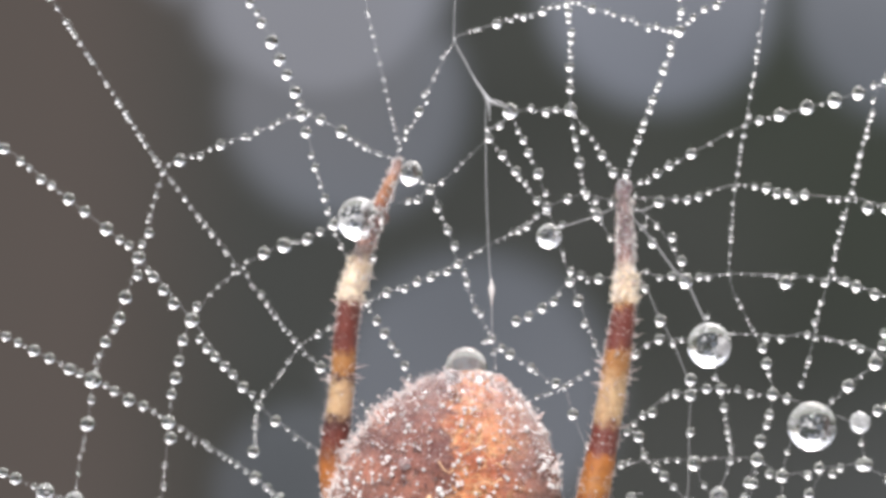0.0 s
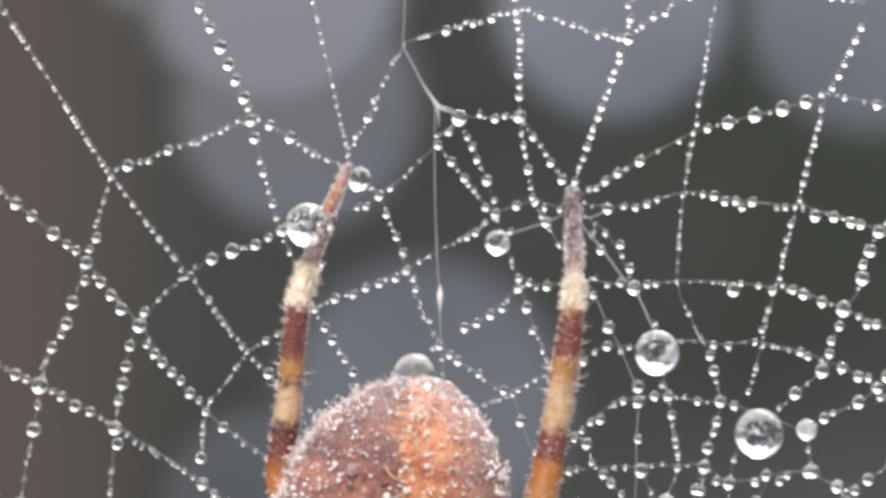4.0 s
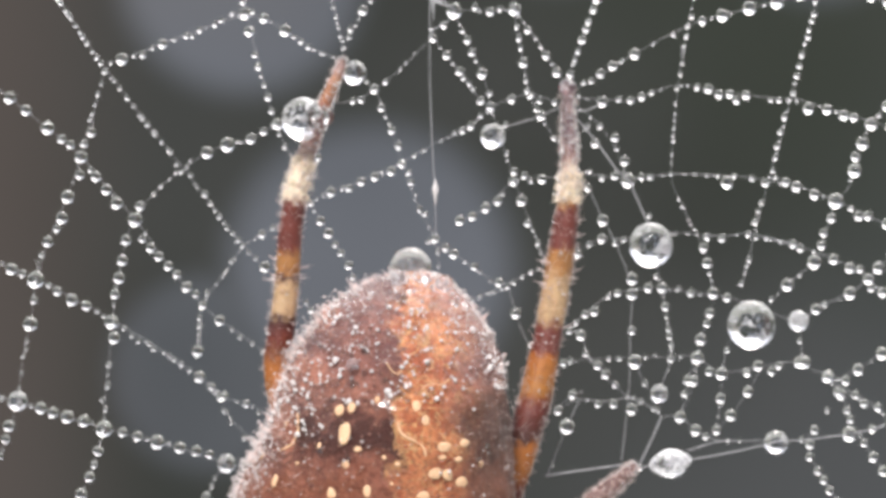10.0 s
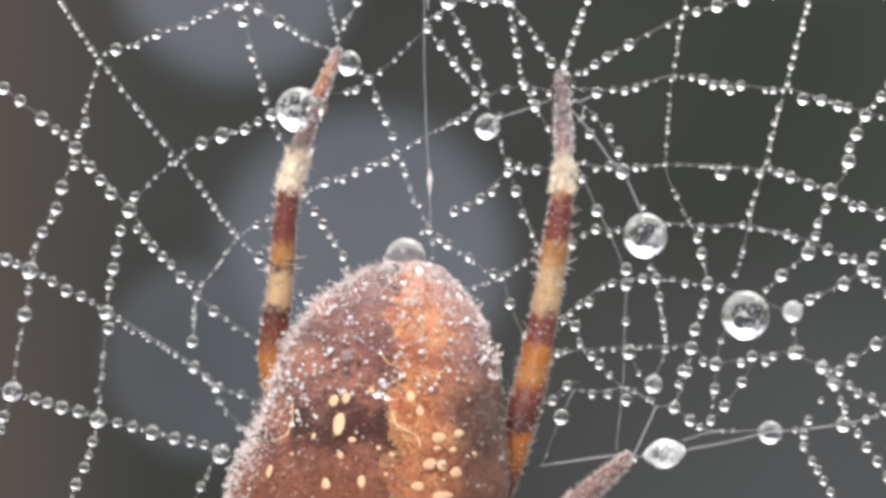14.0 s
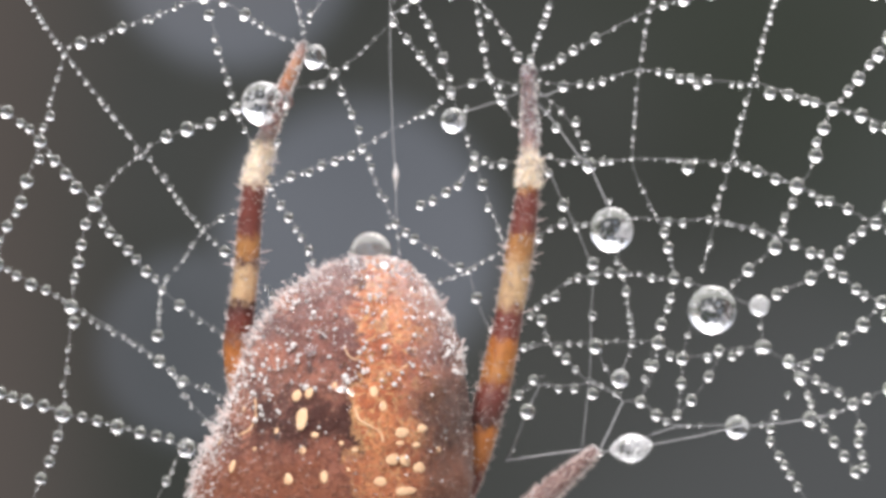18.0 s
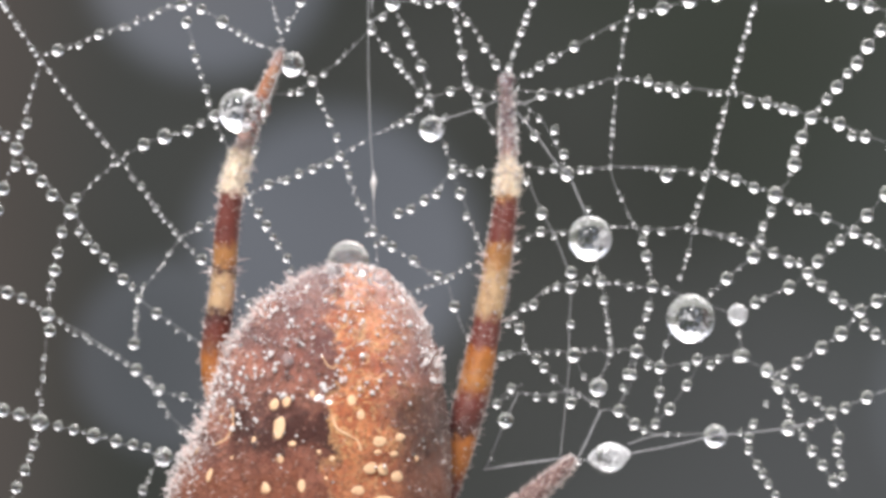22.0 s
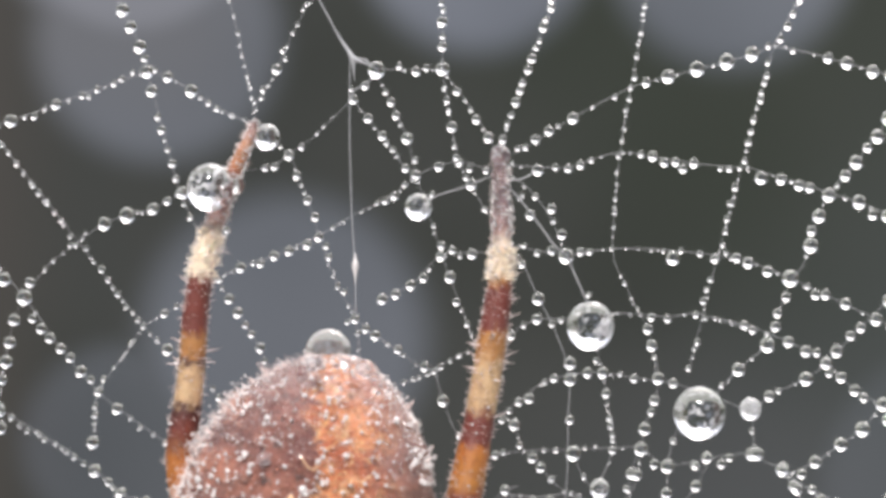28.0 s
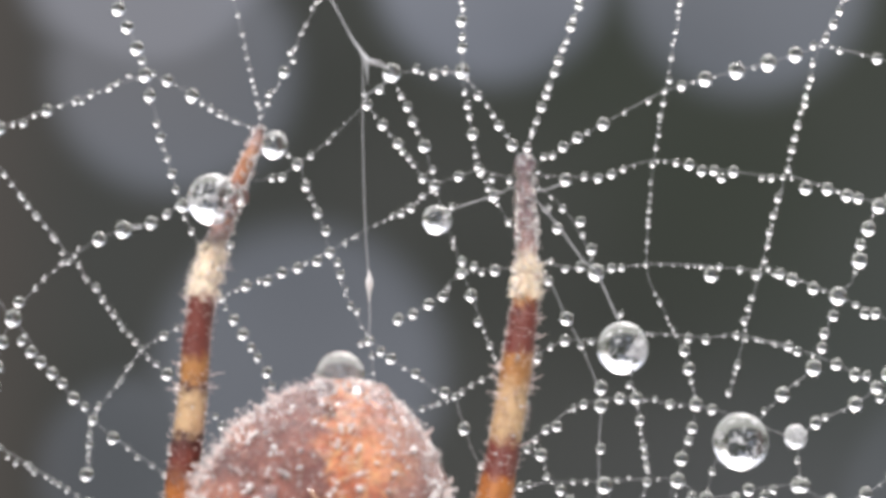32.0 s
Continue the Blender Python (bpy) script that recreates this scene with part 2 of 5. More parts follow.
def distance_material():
    """Self-lit sheet painted as far foliage with round blurred discs of grey sky light."""
    m, n, l, b = material("painted_foliage_glow")
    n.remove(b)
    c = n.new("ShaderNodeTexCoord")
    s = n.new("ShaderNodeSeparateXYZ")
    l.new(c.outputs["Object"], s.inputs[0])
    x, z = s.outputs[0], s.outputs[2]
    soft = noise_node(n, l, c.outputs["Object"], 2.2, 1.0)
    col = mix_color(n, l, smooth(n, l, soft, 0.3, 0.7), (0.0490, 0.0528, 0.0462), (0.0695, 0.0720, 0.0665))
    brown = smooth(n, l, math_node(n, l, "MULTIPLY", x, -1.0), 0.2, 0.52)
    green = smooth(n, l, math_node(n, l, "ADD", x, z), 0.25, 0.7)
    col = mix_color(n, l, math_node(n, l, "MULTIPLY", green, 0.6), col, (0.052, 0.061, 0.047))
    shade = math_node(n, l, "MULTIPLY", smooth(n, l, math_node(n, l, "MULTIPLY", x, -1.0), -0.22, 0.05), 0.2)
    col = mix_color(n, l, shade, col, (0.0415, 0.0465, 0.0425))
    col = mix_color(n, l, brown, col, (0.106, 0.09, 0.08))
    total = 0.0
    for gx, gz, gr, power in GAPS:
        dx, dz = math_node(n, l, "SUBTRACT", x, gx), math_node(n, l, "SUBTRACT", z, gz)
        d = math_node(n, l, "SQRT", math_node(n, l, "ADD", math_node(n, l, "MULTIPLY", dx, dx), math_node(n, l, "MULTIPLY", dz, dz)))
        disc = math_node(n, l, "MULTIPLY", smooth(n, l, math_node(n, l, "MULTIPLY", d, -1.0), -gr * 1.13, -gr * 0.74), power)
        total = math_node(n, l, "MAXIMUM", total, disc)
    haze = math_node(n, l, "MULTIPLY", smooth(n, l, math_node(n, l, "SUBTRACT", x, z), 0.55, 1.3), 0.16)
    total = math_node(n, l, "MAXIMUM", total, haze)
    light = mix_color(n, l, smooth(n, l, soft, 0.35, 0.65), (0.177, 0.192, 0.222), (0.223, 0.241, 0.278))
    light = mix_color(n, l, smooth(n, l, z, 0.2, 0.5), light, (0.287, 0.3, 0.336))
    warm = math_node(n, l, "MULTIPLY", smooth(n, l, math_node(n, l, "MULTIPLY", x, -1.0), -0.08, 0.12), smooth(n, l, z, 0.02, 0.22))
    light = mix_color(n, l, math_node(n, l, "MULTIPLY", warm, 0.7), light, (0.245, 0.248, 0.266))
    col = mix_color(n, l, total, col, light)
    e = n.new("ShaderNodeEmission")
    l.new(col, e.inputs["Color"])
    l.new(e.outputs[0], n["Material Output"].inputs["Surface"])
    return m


# painted sky-light discs: x, z and radius on the backdrop in metres, and their strength
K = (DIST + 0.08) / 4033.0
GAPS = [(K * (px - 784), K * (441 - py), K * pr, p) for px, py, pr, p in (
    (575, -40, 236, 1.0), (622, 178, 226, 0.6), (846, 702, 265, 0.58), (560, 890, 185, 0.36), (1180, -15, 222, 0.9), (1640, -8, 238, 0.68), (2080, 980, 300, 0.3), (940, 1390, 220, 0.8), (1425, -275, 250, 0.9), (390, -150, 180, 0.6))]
BAND_Z = -9.25
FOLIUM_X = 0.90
PATCHES = [(-2.76, -7.29, 0.75, 0.5), (-3.56, -9.19, 0.6, 0.8), (-2.11, -5.40, 0.5, 0.6)]

WATER, SILK = water(), silk()
# white mixed into the water imitates light gathered in the drops
MOTTLED, DULL, HAZY, MILKY = mottled_water("mottled_water", 0.0026, 0.5, 0.55, 0.62), mottled_water("dull_water", 0.0026, 0.74, 0.2, 0.5), mottled_water("hazy_water", 0.0026, 0.89, 0.2, 0.5), mottled_water("milky_water", 2.6, 0.25, 0.34, 0.6)
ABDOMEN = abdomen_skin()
HAIR = plain("pale_hair", (0.62, 0.44, 0.4), (0.9, 0.82, 0.8), 0.3)
CREAM_HAIR = plain("cream_hair", (0.97, 0.8, 0.6), (1.0, 0.93, 0.82), 0.3)
CREAM = plain("cream_marking", (0.62, 0.33, 0.18), (0.86, 0.62, 0.4), 0.55, 5.0)
# white base colour stands in for the bright glints on wet droplets
GLINT_DEW = plain("fine_dew", (1.0, 0.93, 0.91), (1.0, 0.98, 0.98), 0.03, 2.0, 0.42)
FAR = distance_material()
GROUND = plain("dewy_grass", (0.17, 0.18, 0.155), (0.28, 0.29, 0.265), 0.7, 0.004)


# ---- helpers for meshes ----
def finish(name, bm, mat, parent=None, label="", smooth_faces=True):
    me = bpy.data.meshes.new(name)
    for f in bm.faces:
        f.smooth = smooth_faces
    bm.to_mesh(me)
    bm.free()
    me.materials.append(mat)
    ob = new(name, me)
    if parent:
        ob.parent = parent
    if label:
        tagged(ob, label)
    return ob


def part(name, bm, mat, parent, label=""):
    return finish(name, bm, mat, parent, label)


def spline(nodes, step):
    """Points along a smooth line through the nodes, about step apart."""
    p = [Vector(k) for k in nodes]
    out = []
    for i in range(len(p) - 1):
        a, b = p[max(i - 1, 0)], p[i]
        c, d = p[i + 1], p[min(i + 2, len(p) - 1)]
        k = max(1, int((c - b).length / step))
        for j in range(k):
            t = j / k
            out.append(0.5 * (2 * b + (c - a) * t + (2 * a - 5 * b + 4 * c - d) * t * t + (3 * b - a - 3 * c + d) * t ** 3))
    return out + [p[-1]]


def tube(bm, line, radii, sides, ways=None):
    """A closed tube along a line; sizes in mm."""
    rings = []
    for i, p in enumerate(line):
        way = (line[min(i + 1, len(line) - 1)] - line[max(i - 1, 0)]).normalized()
        way = ways[i] if ways else way
        u = way.cross(Vector((0, 1, 0.05))).normalized()
        w = way.cross(u)
        r = radii[i]
        rings.append([bm.verts.new((p + (u * math.cos(a) + w * math.sin(a)) * r) * MM) for a in (2 * math.pi * k / sides for k in range(sides))])
    for a, b in zip(rings, rings[1:]):
        for k in range(sides):
            bm.faces.new((a[k], a[(k + 1) % sides], b[(k + 1) % sides], b[k]))
    for ring in (rings[0][::-1], rings[-1]):  # the caps have corners of their own, so that the side stays smooth
        bm.faces.new([bm.verts.new(v.co) for v in ring])
    return bm


def ball_mesh(name, level, mat):
    bm = bmesh.new()
    bmesh.ops.create_icosphere(bm, subdivisions=level, radius=1.0)
    for f in bm.faces:
        f.smooth = True
    me = bpy.data.meshes.new(name)
    bm.to_mesh(me)
    bm.free()
    me.materials.append(mat)
    return me


BALL = ball_mesh("drop", 4, MOTTLED)
SMALL = ball_mesh("bead", 3, WATER)
HAZY_BALL, DULL_BALL = ball_mesh("drop", 4, HAZY), ball_mesh("drop", 4, DULL)
grain = bmesh.new()
bmesh.ops.create_icosphere(grain, subdivisions=2, radius=1.0)
GRAIN_V = np.array([v.co[:] for v in grain.verts])
GRAIN_F = np.array([[v.index for v in f.verts] for f in grain.faces])
grain.free()


def grains(name, balls, mat, parent=None, label=""):
    """Many tiny drops in one mesh: balls are (x, y, z, r) in mm."""
    b = np.array(balls)
    v = (b[:, None, :3] + GRAIN_V[None] * b[:, None, 3:4] * np.random.uniform(0.8, 1.2, (len(b), 1, 3))) * MM
    f = GRAIN_F[None] + (np.arange(len(b)) * len(GRAIN_V))[:, None, None]
    me = bpy.data.meshes.new(name)
    me.from_pydata(v.reshape(-1, 3).tolist(), [], f.reshape(-1, 3).tolist())
    me.polygons.foreach_set("use_smooth", [True] * len(me.polygons))
    me.materials.append(mat)
    ob = new(name, me)
    if parent:
        ob.parent = parent
    return tagged(ob, label, kind="stuff") if label else tagged(ob, kind="stuff")


def hairs(name, list_of, mat, parent, label):
    """Tapered bristles in one mesh: (root, tip, radius) in mm."""
    v, f = [], []
    for a, b, r in list_of:
        way = (b - a).normalized()
        u = way.orthogonal().normalized()
        w = way.cross(u)
        i = len(v)
        for k in range(3):
            an = 2.094 * k
            v.append((a + (u * math.cos(an) + w * math.sin(an)) * r) * MM)
        v.append(b * MM)
        f += [(i, i + 1, i + 3), (i + 1, i + 2, i + 3), (i + 2, i, i + 3)]
    me = bpy.data.meshes.new(name)
    me.from_pydata([tuple(k) for k in v], [], f)
    me.materials.append(mat)
    ob = new(name, me)
    ob.parent = parent
    return tagged(ob, label, kind="stuff")


def drop(x, y, z, r, squash=1.0, label="", stretch=1.0, lean=0.0):
    """A drop of water, its radius in mm."""
    ob = new("water_drop", BALL if r > 0.3 else SMALL)
    ob.location = (x * MM, y * MM, z * MM)
    ob.rotation_euler = (0, radians(lean), 0)
    ob.scale = (r * MM * stretch, r * MM, r * MM * squash)
    size = "large" if r > 0.6 else "medium" if r > 0.3 else "small"
    return tagged(ob, label or size + " clear round dew drop hanging on spider silk", "water drop", "dew drops on the web")


# ---- setting ----
bm = bmesh.new()
cols, rows = 60, 30
grid = []
for i in range(cols + 1):
    x = -1.15 + 2.6 * i / cols
    top = 0.62 + 0.25 * noise.noise((x * 2.3, 3.1, 0)) + 0.15 * noise.noise((x * 8.0, 8.2, 0))
    grid.append([bm.verts.new((x, DIST + 0.02 * x * x, -1.15 + (top + 1.15) * k / rows)) for k in range(rows + 1)])
for a, b in zip(grid, grid[1:]):
    for k in range(rows):
        bm.faces.new((a[k], b[k], b[k + 1], a[k + 1]))
tagged(finish("backdrop", bm, FAR), "glowing backdrop painted with blurred far foliage and grey sky gaps", "backdrop", kind="structure")
bm = bmesh.new()
bmesh.ops.create_grid(bm, x_segments=2, y_segments=2, size=400)
for v in bm.verts:
    v.co.z = -1.15
tagged(finish("ground", bm, GROUND), "pale grey-green grass wet with dew below the web", "ground", kind="structure")


def unseen_woods():
    """Leafy woods added out of view in a ring round the web, taller beyond it than behind the camera."""
    rng = np.random.default_rng(11)
    # skyline heights by bearing, set for the dark and bright areas inside the drops
    knots = [(-180, 4), (-70, 4), (-56, 6), (-48, 15), (-34, 19), (-24, 12), (-14, 19), (-4, 16), (2, 5), (12, 4), (15, 11), (20, 9), (24, 3), (36, 3), (44, 8), (60, 4), (180, 4)]
    corners, faces = [], []
    for k in range(400):
        az = rng.uniform(-180, 180) if k < 250 else rng.uniform(-56, 26)
        r = rng.uniform(4.4, 7.2) if abs(az) < 45 else rng.uniform(5.0, 8.5)
        up = np.interp(az, [p for p, q in knots], [q for p, q in knots]) * rng.uniform(0.8, 1.12)
        high = r * math.tan(radians(up))
        mid = np.array([r * math.sin(radians(az)), r * math.cos(radians(az)), rng.uniform(-1.1, max(high, -0.6))])
        leaves = 70
        at = mid + rng.normal(0, 0.24, (leaves, 3))
        u = rng.normal(0, 1, (leaves, 3))
        u /= np.linalg.norm(u, axis=1)[:, None]
        w = np.cross(u, rng.normal(0, 1, (leaves, 3)))
        w /= np.linalg.norm(w, axis=1)[:, None]
        size = rng.uniform(0.06, 0.13, (leaves, 1))
        at[:, 2] = np.maximum(at[:, 2], -1.0)
        base = len(corners) * 4 * leaves
        corners.append(np.stack([at - u * size, at + w * size * 0.5, at + u * size, at - w * size * 0.5], 1).reshape(-1, 3))
        faces += [(base + 4 * q, base + 4 * q + 1, base + 4 * q + 2, base + 4 * q + 3) for q in range(leaves)]
    me = bpy.data.meshes.new("unseen_woods")
    me.from_pydata(np.concatenate(corners).tolist(), [], faces)
    me.materials.append(plain("woodland_leaves", (0.035, 0.045, 0.026), (0.085, 0.09, 0.06), 0.6, 0.003))
    tagged(new("unseen_woods", me), "dull green woods added out of view round the web", "woods", kind="stuff")


unseen_woods()

# ---- the web ----
web = tagged(new("spider_web"), "orb web of white silk threads beaded with dew", "spider web")
beads = []
fine_beads = []


def strand(kind, radius, nodes, hung, mist=None):
    """One thread through the nodes (x, z), the beads (x, z, r) that hang on it, and a mist of tiny ones between them: (spacing, least and largest radius)."""
    line = spline([(x, 0, z) for x, z in nodes], 0.25)
    part(kind, tube(bmesh.new(), line, [radius * (0.85 if kind == "silk_line" else 0.66)] * len(line), 6), SILK, web)
    for x, z, r in hung:
        (beads if r >= 0.17 else fine_beads).append((x, 0.0, z, r if r >= 0.17 else 0.76 * r))
    if mist:
        gap, least, most = mist
        scarce = sum(x for x, z in nodes) > 8 * len(nodes)  # the far side of the web is less wet
        gap, most = (gap * 1.35, 0.8 * most) if scarce else (gap * 0.85, 1.08 * most)
        run = 0.0
        for a, b in zip(line, line[1:]):
            run -= (b - a).length
            if run <= 0:
                run = gap * random.uniform(0.25, 1.1)
                r = random.uniform(least, most)
                p = a.lerp(b, random.random())
                if all((p.x - x) ** 2 + (p.z - z) ** 2 > (s + r * 0.7) ** 2 for x, z, s in hung):
                    fine_beads.append((p.x, random.uniform(-0.01, 0.01), p.z - 0.3 * r, r * random.uniform(0.85, 1.3)))


strand("radial_thread", 0.010, [(-14.07, 9.18), (-13.67, 8.59), (-11.77, 5.69), (-9.87, 2.79), (-7.08, -0.81), (-5.08, -3.41), (-3.56, -4.98)],
       [(-9.87, 2.73, 0.12), (-9.57, 2.39, 0.10), (-9.38, 2.13, 0.10), (-7.42, -0.53, 0.10), (-7.24, -0.81, 0.12), (-6.92, -0.91, 0.12), (-6.42, -1.59, 0.14), (-6.22, -1.93, 0.12), (-5.64, -2.79, 0.12), (-5.42, -2.97, 0.10), (-5.08, -3.41, 0.14), (-4.88, -3.67, 0.10), (-4.64, -3.87, 0.10), (-4.32, -4.17, 0.24), (-3.98, -4.54, 0.16)],
       mist=(0.24, 0.050, 0.090))
strand("radial_thread", 0.012, [(-18.66, 5.23), (-16.87, 4.39), (-15.67, 3.73), (-14.27, 2.63), (-13.27, 1.79), (-11.91, 0.73), (-10.76, -0.29), (-8.88, -2.49), (-7.72, -4.13), (-6.58, -5.47), (-5.88, -6.07), (-4.36, -7.17)],
       [(-17.67, 4.73, 0.22), (-17.07, 4.39, 0.24), (-16.47, 4.11, 0.20), (-16.03, 3.83, 0.22), (-15.51, 3.57, 0.24), (-14.93, 3.13, 0.20), (-14.21, 2.49, 0.22), (-13.83, 2.27, 0.20), (-13.23, 1.79, 0.26), (-12.67, 1.35, 0.24), (-11.91, 0.73, 0.28), (-11.43, 0.35, 0.20), (-11.12, 0.15, 0.20), (-10.76, -0.29, 0.28), (-10.44, -0.73, 0.14), (-10.24, -0.97, 0.24), (-9.88, -1.43, 0.24), (-9.52, -1.91, 0.26), (-8.88, -2.49, 0.30), (-8.62, -3.17, 0.18), (-8.34, -3.49, 0.22), (-8.06, -3.79, 0.22), (-7.72, -4.13, 0.22), (-7.42, -4.43, 0.20), (-7.08, -4.87, 0.24), (-6.76, -5.13, 0.16), (-6.52, -5.53, 0.20), (-5.92, -6.07, 0.24), (-5.20, -6.67, 0.12)],
       mist=(0.44, 0.040, 0.080))
strand("radial_thread", 0.012, [(-18.87, -1.57), (-17.07, -2.41), (-15.67, -2.97), (-13.92, -3.85), (-12.38, -4.57), (-9.68, -6.07), (-7.68, -7.33), (-6.64, -8.07), (-5.68, -8.87)],
       [(-18.27, -1.87, 0.20), (-17.67, -2.17, 0.24), (-16.87, -2.49, 0.20), (-16.23, -2.77, 0.24), (-15.47, -3.07, 0.22), (-15.03, -3.29, 0.20), (-14.47, -3.57, 0.26), (-13.92, -3.85, 0.24), (-13.22, -4.23, 0.26), (-12.84, -4.39, 0.18), (-12.38, -4.61, 0.34), (-11.92, -4.81, 0.14), (-11.62, -5.01, 0.22), (-11.12, -5.33, 0.26), (-10.60, -5.53, 0.22), (-10.22, -5.73, 0.14), (-9.72, -6.11, 0.30), (-9.02, -6.61, 0.12), (-8.78, -6.79, 0.12), (-8.24, -7.07, 0.12), (-7.28, -7.61, 0.14), (-6.64, -8.07, 0.26), (-6.20, -8.43, 0.18), (-5.78, -8.77, 0.22)],
       mist=(0.26, 0.060, 0.100))
strand("spiral_thread", 0.011, [(-6.73, -7.98), (-6.23, -8.42), (-5.83, -8.83), (-5.03, -9.03), (-4.14, -9.48)],
       [(-5.87, -8.81, 0.22), (-4.99, -9.03, 0.18), (-4.54, -9.36, 0.12)],
       mist=(0.40, 0.040, 0.060))
strand("spiral_thread", 0.010, [(-5.93, -8.89), (-5.44, -9.70), (-4.64, -10.45)],
       [(-5.80, -9.29, 0.12), (-5.68, -9.33, 0.10), (-5.52, -9.70, 0.12), (-5.08, -10.25, 0.12), (-4.72, -10.29, 0.10)],
       mist=(0.40, 0.040, 0.060))
strand("radial_thread", 0.012, [(-18.69, -6.73), (-17.32, -7.33), (-15.65, -7.90), (-14.08, -8.59), (-13.00, -8.95), (-10.03, -9.89), (-8.14, -10.39), (-5.70, -11.17), (-4.64, -11.52)],
       [(-18.10, -6.97, 0.22), (-17.52, -7.25, 0.20), (-16.73, -7.53, 0.24), (-16.18, -7.74, 0.18), (-15.55, -7.90, 0.22), (-15.12, -8.10, 0.26), (-14.47, -8.38, 0.14), (-14.08, -8.59, 0.36), (-13.59, -8.79, 0.14), (-13.05, -8.91, 0.38), (-12.24, -9.16, 0.26), (-11.81, -9.32, 0.24), (-11.31, -9.48, 0.28), (-10.72, -9.63, 0.26), (-10.42, -9.71, 0.10), (-10.03, -9.91, 0.34), (-9.37, -10.04, 0.22), (-8.83, -10.18, 0.24), (-8.48, -10.29, 0.10), (-8.14, -10.39, 0.30), (-7.74, -10.45, 0.10), (-7.34, -10.60, 0.26), (-6.76, -10.72, 0.24), (-6.28, -10.84, 0.20), (-5.70, -11.17, 0.36)],
       mist=(0.40, 0.040, 0.080))
strand("spiral_thread", 0.009, [(-5.76, -11.14), (-6.10, -11.70), (-6.42, -12.39), (-6.78, -13.05)],
       [(-6.12, -11.70, 0.10), (-6.22, -11.99, 0.12), (-6.42, -12.35, 0.22)])
strand("spiral_thread", 0.011, [(-9.87, 2.99), (-9.31, 3.15), (-7.88, 3.69), (-6.58, 4.18), (-4.98, 4.76)],
       [(-9.31, 3.15, 0.26), (-8.87, 3.27, 0.10), (-8.57, 3.31, 0.14), (-8.24, 3.55, 0.12), (-7.88, 3.69, 0.22), (-7.48, 3.83, 0.10), (-7.04, 3.98, 0.14), (-6.84, 3.94, 0.12), (-6.58, 4.18, 0.14), (-6.04, 4.38, 0.14), (-5.80, 4.52, 0.14), (-5.44, 4.74, 0.12)],
       mist=(0.32, 0.040, 0.080))
strand("spiral_thread", 0.011, [(-4.98, 4.76), (-4.32, 4.60), (-3.58, 4.16), (-2.76, 3.62), (-1.52, 3.06)],
       [(-4.72, 4.82, 0.12), (-4.32, 4.60, 0.22), (-3.58, 4.16, 0.26), (-3.28, 3.94, 0.10), (-3.02, 3.78, 0.14), (-2.76, 3.60, 0.14), (-1.88, 3.26, 0.08)],
       mist=(0.36, 0.040, 0.060))
strand("radial_thread", 0.011, [(-7.27, 10.02), (-6.81, 8.72), (-6.05, 7.34), (-5.22, 5.56), (-4.98, 4.76), (-4.78, 4.02), (-4.48, 2.90), (-3.96, 0.98), (-3.44, -0.18)],
       [(-7.23, 9.68, 0.20), (-7.01, 9.30, 0.18), (-6.81, 8.72, 0.20), (-6.57, 8.38, 0.14), (-6.41, 8.02, 0.22), (-6.05, 7.34, 0.28), (-5.77, 6.72, 0.26), (-5.51, 6.18, 0.24), (-5.22, 5.56, 0.26), (-5.06, 5.18, 0.16), (-4.98, 4.76, 0.26), (-4.84, 4.14, 0.24), (-4.64, 3.32, 0.16), (-4.52, 2.90, 0.18), (-4.42, 2.58, 0.10), (-4.32, 2.26, 0.12), (-4.18, 1.82, 0.16), (-4.06, 1.34, 0.14), (-3.96, 0.86, 0.16), (-3.80, 0.52, 0.12), (-3.60, 0.10, 0.14)],
       mist=(0.32, 0.040, 0.080))
strand("spiral_thread", 0.010, [(-7.12, -0.65), (-6.34, -0.13), (-5.62, 0.15), (-4.80, 0.36), (-3.84, 0.88), (-3.44, 1.06)],
       [(-6.94, -0.41, 0.08), (-6.34, -0.13, 0.26), (-5.62, 0.15, 0.30), (-5.28, 0.26, 0.10), (-4.80, 0.36, 0.24), (-4.34, 0.62, 0.18), (-3.84, 0.88, 0.26)],
       mist=(0.32, 0.040, 0.060))
strand("spiral_thread", 0.010, [(-9.87, 2.79), (-10.15, 1.91), (-10.44, 0.59), (-10.76, -0.21)],
       [(-9.93, 2.71, 0.12), (-10.03, 2.29, 0.10), (-10.15, 1.91, 0.12), (-10.27, 1.55, 0.10), (-10.36, 1.23, 0.10), (-10.44, 1.03, 0.10), (-10.40, 0.59, 0.22), (-10.64, 0.19, 0.18)],
       mist=(0.28, 0.040, 0.060))
strand("spiral_thread", 0.010, [(-10.76, -0.29), (-11.24, -1.69), (-11.94, -3.27), (-12.38, -4.61)],
       [(-10.80, -0.91, 0.22), (-11.24, -1.69, 0.28), (-11.44, -2.43, 0.26), (-11.62, -2.81, 0.18), (-11.94, -3.27, 0.24), (-12.16, -3.73, 0.14), (-12.32, -3.97, 0.10)],
       mist=(0.40, 0.040, 0.060))
strand("spiral_thread", 0.010, [(-12.38, -4.61), (-12.58, -6.17), (-12.84, -7.33), (-13.04, -8.93)],
       [(-12.44, -5.33, 0.18), (-12.58, -6.17, 0.30), (-12.70, -6.77, 0.10), (-12.72, -7.07, 0.10), (-12.84, -7.33, 0.10), (-12.90, -7.91, 0.12)],
       mist=(0.40, 0.040, 0.060))
